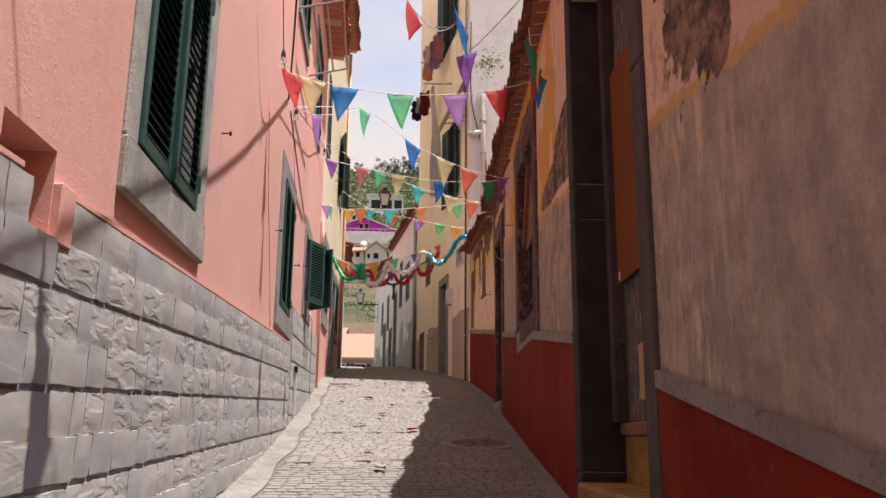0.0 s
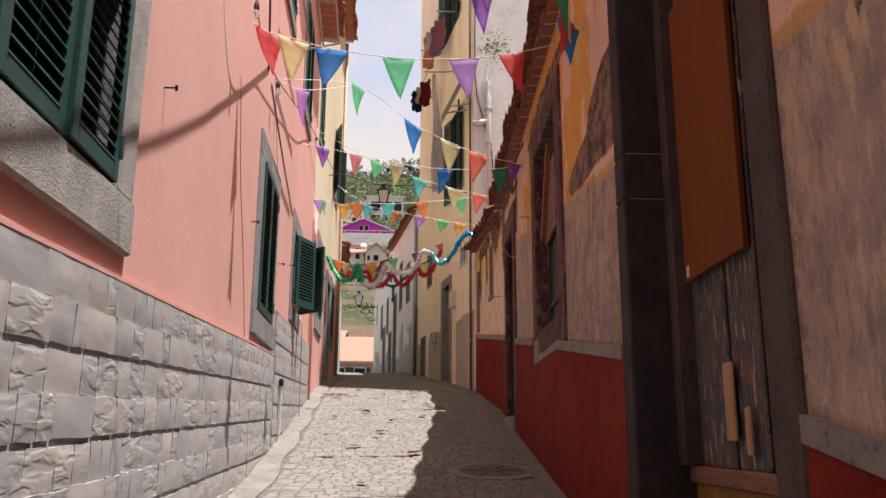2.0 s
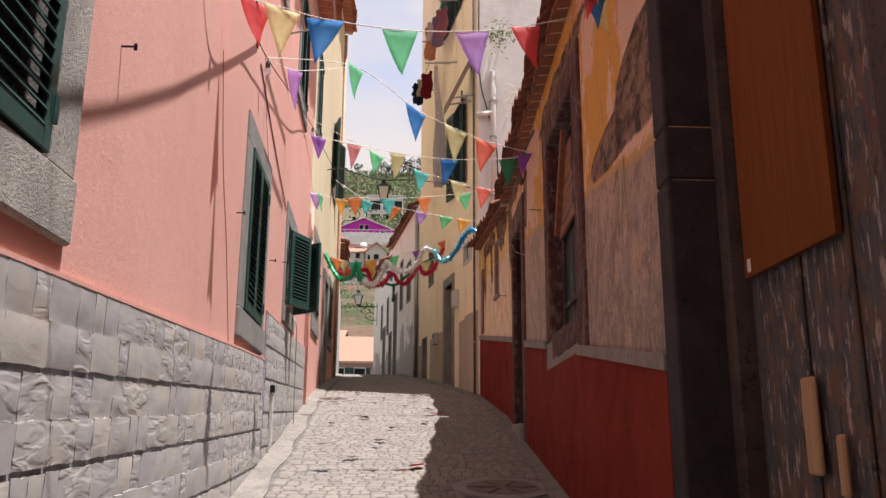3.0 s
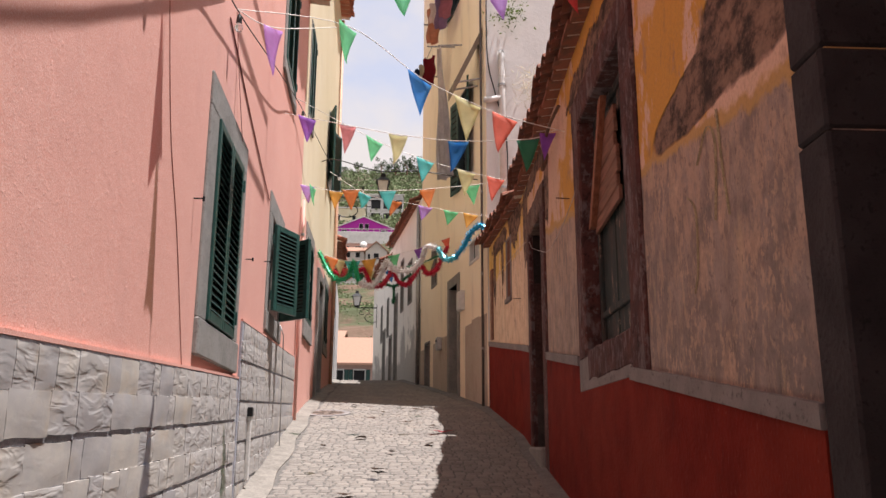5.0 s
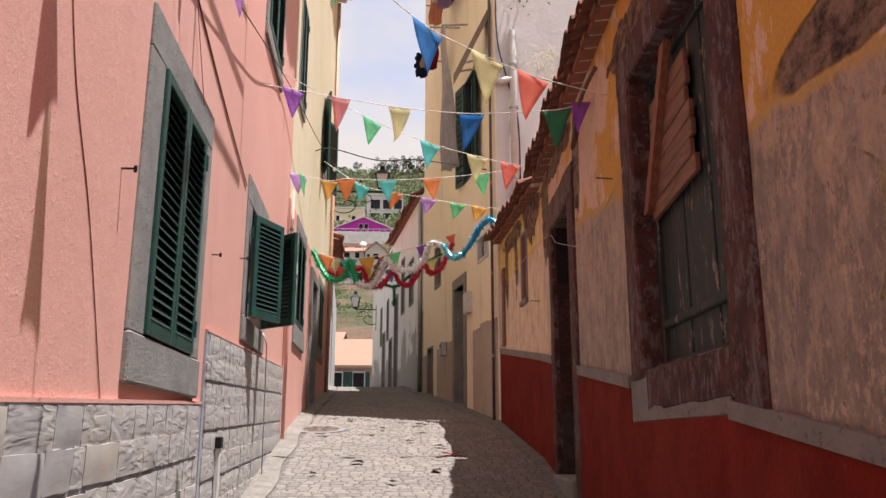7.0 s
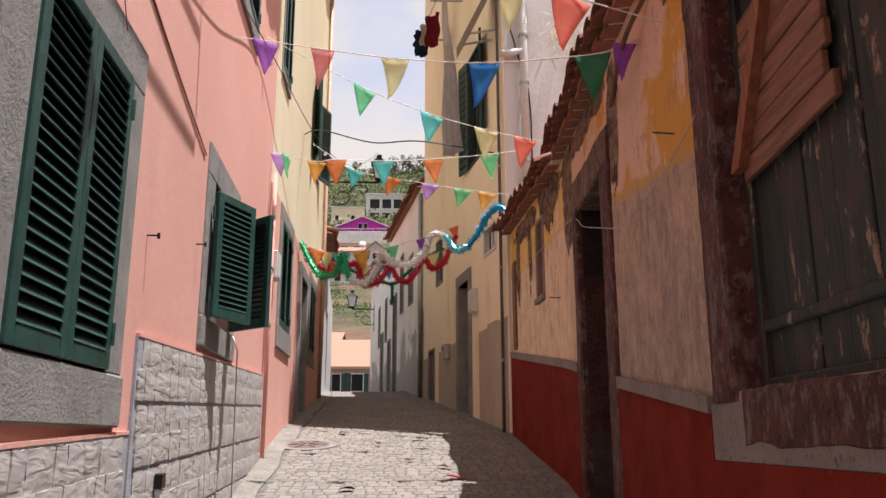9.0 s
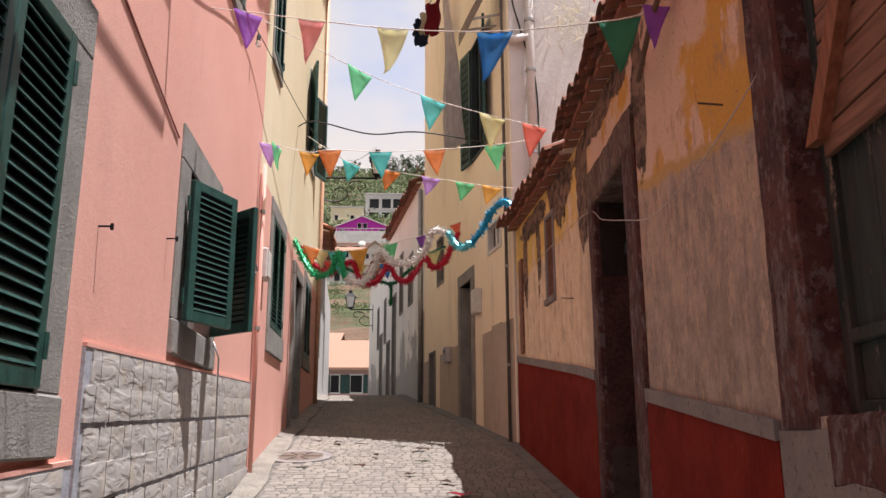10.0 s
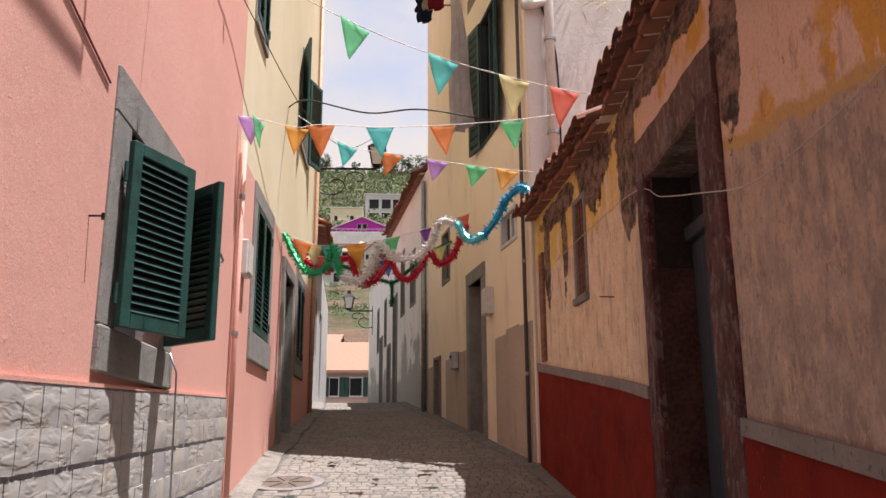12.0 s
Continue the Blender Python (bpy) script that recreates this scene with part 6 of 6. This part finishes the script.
def tuft(name, at, n, size, mat, label, cat, leaf_len=0.06, thin=0.35):
    q = random.Random(int(at[1] * 100) + n)
    b = bmesh.new()
    for _ in range(n):
        p = Vector(at) + Vector((q.gauss(0, size * 0.4), q.gauss(0, size * 0.15), q.gauss(0, size * 0.4)))
        d = Vector((q.gauss(0, 1), q.gauss(0, 1), q.gauss(0, 1))).normalized() * leaf_len
        s = d.cross(Vector((q.gauss(0, 1), q.gauss(0, 1), 1))).normalized() * leaf_len * thin
        k = [b.verts.new(v) for v in (p - d, p + s, p + d, p - s)]
        b.faces.new(k)
    tagged(part(name, b, mat), label, cat, kind="stuff")


LEAVES = cloth("weed_leaf", (0.10, 0.13, 0.03))
DRYGRASS = cloth("dry_grass", (0.45, 0.38, 0.26))
tuft("weed", (1.75, 16.6, 9.75), 150, 0.4, LEAVES, "small green weed growing on the wall", "plant", 0.045)
tuft("dry_creeper", (2.15, 16.58, 8.3), 200, 0.5, DRYGRASS, "pale dry creeper on the gable wall", "plant", 0.13, 0.03)

# ---- far distance ----


def veg(name, c1, c2):
    m = Mat(name, 0.9)
    n = m.noise(0.25, 5)
    m.color(m.mix(m.island(), m.mix(m.ramp(n, 0.35, 0.65), c1, c2), m.mix(0.5, c1, c2)))
    return m.m


def slope_mat():
    """Grass and soil on the treads, dry-stone on the steep risers."""
    m = Mat("terraced_slope", 0.95)
    sep = m.node("ShaderNodeSeparateXYZ")
    m.put(sep.inputs[0], m.node("ShaderNodeNewGeometry").outputs["Normal"])
    steep = m.calc("SUBTRACT", 1.0, m.ramp(sep.outputs[2], 0.45, 0.85))
    tread = m.mix(m.ramp(m.noise(0.12, 6, rough=0.65), 0.4, 0.62), (0.05, 0.06, 0.025), (0.12, 0.075, 0.05))
    stone = m.mix(m.ramp(m.noise(0.9, 6, rough=0.7), 0.35, 0.65), (0.06, 0.045, 0.036), (0.15, 0.11, 0.085))
    m.color(m.mix(steep, tread, stone))
    m.bump(m.noise(0.8, 6), 0.8, 0.4)
    return m.m


GRASSY = slope_mat()
# greens lightened so that the colour carries the aerial haze
HAZY_FOLIAGE = veg("hazy_hill_foliage", (0.10, 0.145, 0.06), (0.175, 0.205, 0.10))
DARKFOL = veg("dark_tree_foliage", (0.045, 0.065, 0.032), (0.075, 0.1, 0.05))


def hill_z(x, y):
    """Terraced hillside that climbs away from the lane."""
    base = float(np.interp(y, (75, 110, 200, 260, 280, 330, 420, 600), (4, 17, 37.5, 63, 74, 111, 116, 118))) + 0.06 * (x + 20)
    base += 3.0 * noise.noise(Vector((x * 0.02, y * 0.02, 0)))
    step = 4.0
    f = base / step
    return (math.floor(f) + min(1.0, (f % 1.0) * 3.2)) * step * 0.6 + base * 0.4


def hillside():
    b = bmesh.new()
    xs = [-400, -250, -150, -100] + [-80 + 3 * i for i in range(48)] + [100, 180, 300, 450]
    ys = [76 + 2.5 * i for i in range(130)] + [420, 500, 600]
    rows = [[b.verts.new((x, y, hill_z(x, y))) for x in xs] for y in ys]
    for s, t in zip(rows, rows[1:]):
        for i in range(len(xs) - 1):
            b.faces.new((s[i], s[i + 1], t[i + 1], t[i]))
    tagged(part("hillside", b, GRASSY), "terraced green and ochre hillside", "hill", kind="structure")
    q = random.Random(3)
    verts, faces = [], []
    for _ in range(11000):
        y = q.uniform(262, 345)
        x = q.uniform(-60, 40)
        z = hill_z(x, y)
        s = q.uniform(0.3, 0.75)
        for _ in range(3):
            c = Vector((x + q.gauss(0, 0.9), y + q.gauss(0, 0.9), z + abs(q.gauss(0.8, 0.9))))
            d = Vector((q.gauss(0, 1), q.gauss(0, 0.4), q.gauss(0, 1))).normalized() * s
            e = d.cross(Vector((0.2, 1, q.gauss(0, 0.5)))).normalized() * s * 0.45
            k = len(verts)
            verts += [tuple(c - d), tuple(c + e), tuple(c + d), tuple(c - e)]
            faces.append((k, k + 1, k + 2, k + 3))
    for _ in range(6000):
        y = q.uniform(80, 255)
        x = -0.058 * (y - 8) + q.uniform(-0.06, 0.07) * y
        z = hill_z(x, y)
        s = q.uniform(0.08, 0.2) + 0.0006 * (y - 80)
        if noise.noise(Vector((x * 0.08, y * 0.08, 4))) < -0.03:
            continue
        for _ in range(3):
            c = Vector((x + q.gauss(0, 0.5), y + q.gauss(0, 0.5), z + abs(q.gauss(0.2, 0.35))))
            d = Vector((q.gauss(0, 1), q.gauss(0, 0.4), q.gauss(0, 1))).normalized() * s
            e = d.cross(Vector((0.2, 1, q.gauss(0, 0.5)))).normalized() * s * 0.5
            k = len(verts)
            verts += [tuple(c - d), tuple(c + e), tuple(c + d), tuple(c - e)]
            faces.append((k, k + 1, k + 2, k + 3))
    me = bpy.data.meshes.new("banana_terraces")
    me.from_pydata(verts, [], faces)
    me.materials.append(HAZY_FOLIAGE)
    tagged(new("banana_terraces", me), "rows of green crops on the hill terraces", "crops", kind="stuff")


hillside()


def tree(x, y, h, seed, label="dark green tree on the hill crest"):
    q = random.Random(seed)
    z = hill_z(x, y) - 0.3
    t = thing("tree", (x, y, z), label, "tree", "trees on the hill")
    b = bmesh.new()
    top = Vector((x + q.uniform(-0.5, 0.5), y, z + h * 0.7))
    tube(b, [(x, y, z), (x + 0.2, y, z + h * 0.35), top], [h * 0.04, h * 0.03, h * 0.012], 7)
    for k in range(5):
        a = q.uniform(0, 6.3)
        tube(b, [(x, y, z + h * (0.3 + 0.07 * k)), (x + math.cos(a) * h * 0.3, y + math.sin(a) * h * 0.3, z + h * (0.5 + 0.08 * k))], [h * 0.018, h * 0.006], 5)
    part("trunk", b, RAWWOOD, t)
    verts, faces = [], []
    lobes = [(x + q.gauss(0, h * 0.2), y + q.gauss(0, h * 0.2), z + h * q.uniform(0.5, 0.95), h * q.uniform(0.12, 0.22)) for _ in range(9)]
    for lx, ly, lz, lr in lobes:
        for _ in range(60):
            v = Vector((q.gauss(0, 1), q.gauss(0, 1), q.gauss(0, 0.8))).normalized() * lr * q.uniform(0.6, 1.1)
            c = Vector((lx, ly, lz)) + v
            d = Vector((q.gauss(0, 1), q.gauss(0, 1), q.gauss(0, 1))).normalized() * h * 0.035
            e = d.cross(v).normalized() * h * 0.025 if v.length > 0 else d
            k = len(verts)
            verts += [tuple(c - d), tuple(c + e), tuple(c + d), tuple(c - e)]
            faces.append((k, k + 1, k + 2, k + 3))
    me = bpy.data.meshes.new("crown")
    me.from_pydata(verts, [], faces)
    me.materials.append(DARKFOL)
    c = new("crown", me)
    c.parent = t
    c.location = -Vector(t.location)


for i, (x, y, h) in enumerate(((-40, 322, 10), (-36, 326, 9), (-33, 330, 7), (-28, 332, 4), (-22, 330, 5), (-12, 328, 7), (-6, 326, 9), (-1, 328, 8), (4, 326, 10), (9, 330, 9), (-28, 262, 7), (-30, 268, 9), (-24, 258, 5))):
    tree(x, y, h, i)


def house(name, x0, x1, y0, y1, z0, z1, ridge, wall_mat, roof_mat, label, wins, axis="x", over=0.6):
    """A plain house that faces the lane: walls, roof, windows as (x0, x1, z0, z1)."""
    h = thing(name, ((x0 + x1) / 2, y0, z0), label, "house")
    b = bmesh.new()
    box(b, WORLD, y0, y1, x0, x1, z0 - 6, z1)
    if axis == "gable":
        xm = (x0 + x1) / 2
        for y in (y0, y1):
            b.faces.new([b.verts.new(p) for p in ((x0, y, z1), (x1, y, z1), (xm, y, ridge))])
    part("wall", b, wall_mat, h)
    b = bmesh.new()
    if axis == "gable":
        xm = (x0 + x1) / 2
        for sx, xe in ((-1, x0), (1, x1)):
            k = (ridge - z1) / (xm - x0)
            pts = [(xm, ridge), (xe + sx * over, z1 - over * k)]
            vs = [b.verts.new((px, y, pz + dz)) for dz in (0.02, 0.35) for y in (y0 - over, y1 + over) for px, pz in pts]
            for f in ((0, 1, 3, 2), (4, 6, 7, 5), (0, 4, 5, 1), (2, 3, 7, 6), (0, 2, 6, 4), (1, 5, 7, 3)):
                b.faces.new([vs[i] for i in f])
    elif ridge > z1:
        ym = (y0 + y1) / 2
        for ye, sg in ((y0, -1), (y1, 1)):
            k = (ridge - z1) / (ym - y0)
            vs = [b.verts.new((x, y, z + dz)) for dz in (0.0, 0.16) for x in (x0 - over, x1 + over) for y, z in ((ym, ridge), (ye + sg * over, z1 - over * k))]
            for f in ((0, 1, 3, 2), (4, 6, 7, 5), (0, 4, 5, 1), (2, 3, 7, 6), (0, 2, 6, 4), (1, 5, 7, 3)):
                b.faces.new([vs[i] for i in f])
    else:
        box(b, WORLD, y0 - 0.3, y1, x0 - 0.3, x1 + 0.3, z1, z1 + 0.35)
    part("roof", b, roof_mat, h)
    for a in wins:
        b = bmesh.new()
        box(b, WORLD, y0 - 0.08, y0 + 0.02, a[0], a[1], a[2], a[3])
        # flat near-black boxes pass for unlit windows
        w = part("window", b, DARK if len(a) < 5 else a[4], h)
        b = bmesh.new()
        f = 0.09 * max(1, (a[3] - a[2]) * 0.5)
        for r in ((a[0] - f, a[0], a[2] - f, a[3] + f), (a[1], a[1] + f, a[2] - f, a[3] + f), (a[0], a[1], a[3], a[3] + f), (a[0], a[1], a[2] - f, a[2])):
            box(b, WORLD, y0 - 0.14, y0 + 0.01, r[0], r[1], r[2], r[3])
        part("frame", b, PVC, w)
    return h


MAGENTA = simple("magenta_paint", (0.42, 0.03, 0.33), 0.8, 0, 0.1, 1)
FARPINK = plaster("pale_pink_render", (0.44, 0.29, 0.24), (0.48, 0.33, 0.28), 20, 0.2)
house("magenta_house", -25.2, -4.4, 260, 272, 60, 68.6, 72.9, MAGENTA, PVC, "bright magenta house with a low white-edged gable", [(-16.2, -15.0, 68.6, 70.6), (-14.4, -13.2, 68.6, 70.6), (-22, -20.4, 67.7, 68.4), (-9, -7.0, 67.7, 68.4)], "gable", 0.5)
tw = thing("terrace_wall", (-15, 256, 60), "grey concrete terrace wall below the magenta house", "wall")
b = bmesh.new()
box(b, WORLD, 255.6, 256.2, -27, -3, 54, 66.9, 0.05)
part("wall", b, CEMENT, tw)
b = bmesh.new()
for i in range(13):
    box(b, WORLD, 255.8, 255.9, -26.5 + 1.9 * i, -26.38 + 1.9 * i, 66.9, 67.8)
box(b, WORLD, 255.75, 255.95, -26.6, -3.4, 67.8, 67.95)
part("railing", b, PVC, tw, "white railing along the terrace")
# balcony shade is painted as flat near-black panels
house("white_terrace_house", -15.0, -2.0, 282, 292, 74, 87.4, 87.4, FARWHITE, CEMENT, "pale concrete house with flat black panels for shaded balconies", [(-13.6, -10.2, 82.2, 85.6), (-9.2, -6.0, 82.2, 85.6), (-5.2, -2.4, 82.2, 85.6), (-13.6, -10.2, 77.5, 80.6), (-9.2, -6.0, 77.5, 80.6), (-5.2, -2.4, 77.5, 80.6)])
house("beige_house", -27.0, -15.5, 279, 288, 74, 81.4, 81.4, CREAM, CEMENT, "low beige house on the hill", [(-25.5, -24.4, 76.8, 78.6), (-20, -18.8, 76.8, 78.6)])
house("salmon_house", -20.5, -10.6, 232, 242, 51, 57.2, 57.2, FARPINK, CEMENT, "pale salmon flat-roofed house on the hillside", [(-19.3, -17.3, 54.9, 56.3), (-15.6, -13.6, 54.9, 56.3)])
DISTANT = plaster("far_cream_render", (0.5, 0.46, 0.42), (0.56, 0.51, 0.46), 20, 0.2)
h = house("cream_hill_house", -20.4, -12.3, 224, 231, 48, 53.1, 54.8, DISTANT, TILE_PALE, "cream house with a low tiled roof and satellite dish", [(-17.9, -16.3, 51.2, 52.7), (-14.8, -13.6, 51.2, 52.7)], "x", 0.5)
b = bmesh.new()
bmesh.ops.create_cone(b, cap_ends=True, segments=16, radius1=1.0, radius2=0.5, depth=0.3, matrix=Matrix.Translation((-12.6, 223.4, 55.0)) @ Matrix.Rotation(radians(70), 4, "X"))
part("satellite_dish", b, PVC, h, "white satellite dish")
b = bmesh.new()
tube(b, [(-12.6, 223.6, 54.9), (-12.6, 224.6, 53.6)], 0.08, 6)
part("dish_arm", b, STEEL, h)
house("orange_roof_house", -11.9, -5.9, 222, 230, 47, 52.6, 55.2, DISTANT, TILE_PALE, "cream house with an orange gabled roof on a terrace", [(-9.6, -8.2, 50.4, 52.0), (-11.3, -10.6, 50.4, 51.8)], "gable", 0.5)
house("stone_retaining_house", -20, -3, 190, 198, 36, 41.5, 41.5, CEMENT, TILE_PALE, "stone building on a lower terrace", [(-17, -15.6, 38, 40), (-12, -10.6, 38, 40)])
h = house("pink_house", -9.0, 2.0, 60, 70, 4.9, 7.2, 9.4, FARPINK, TILE_PALE, "pale pink house with an orange tiled roof at the lane's end", [(-5.0, -4.45, 5.55, 6.65), (-3.7, -2.95, 5.55, 6.65)], "x", 0.5)
for x in (-5.35, -4.4, -4.05, -2.9):
    b = bmesh.new()
    box(b, WORLD, 59.86, 59.91, x, x + 0.33, 5.5, 6.7, 0.01)
    part("shutter", b, SLAT, h, "dark open shutter")
house("white_house", -12.0, -5.9, 74, 82, 4.5, 10.4, 11.6, FARWHITE, TILE_PALE, "white house with a tiled roof beyond the lane", [(-7.4, -6.6, 8.4, 9.8)], "x", 0.3)
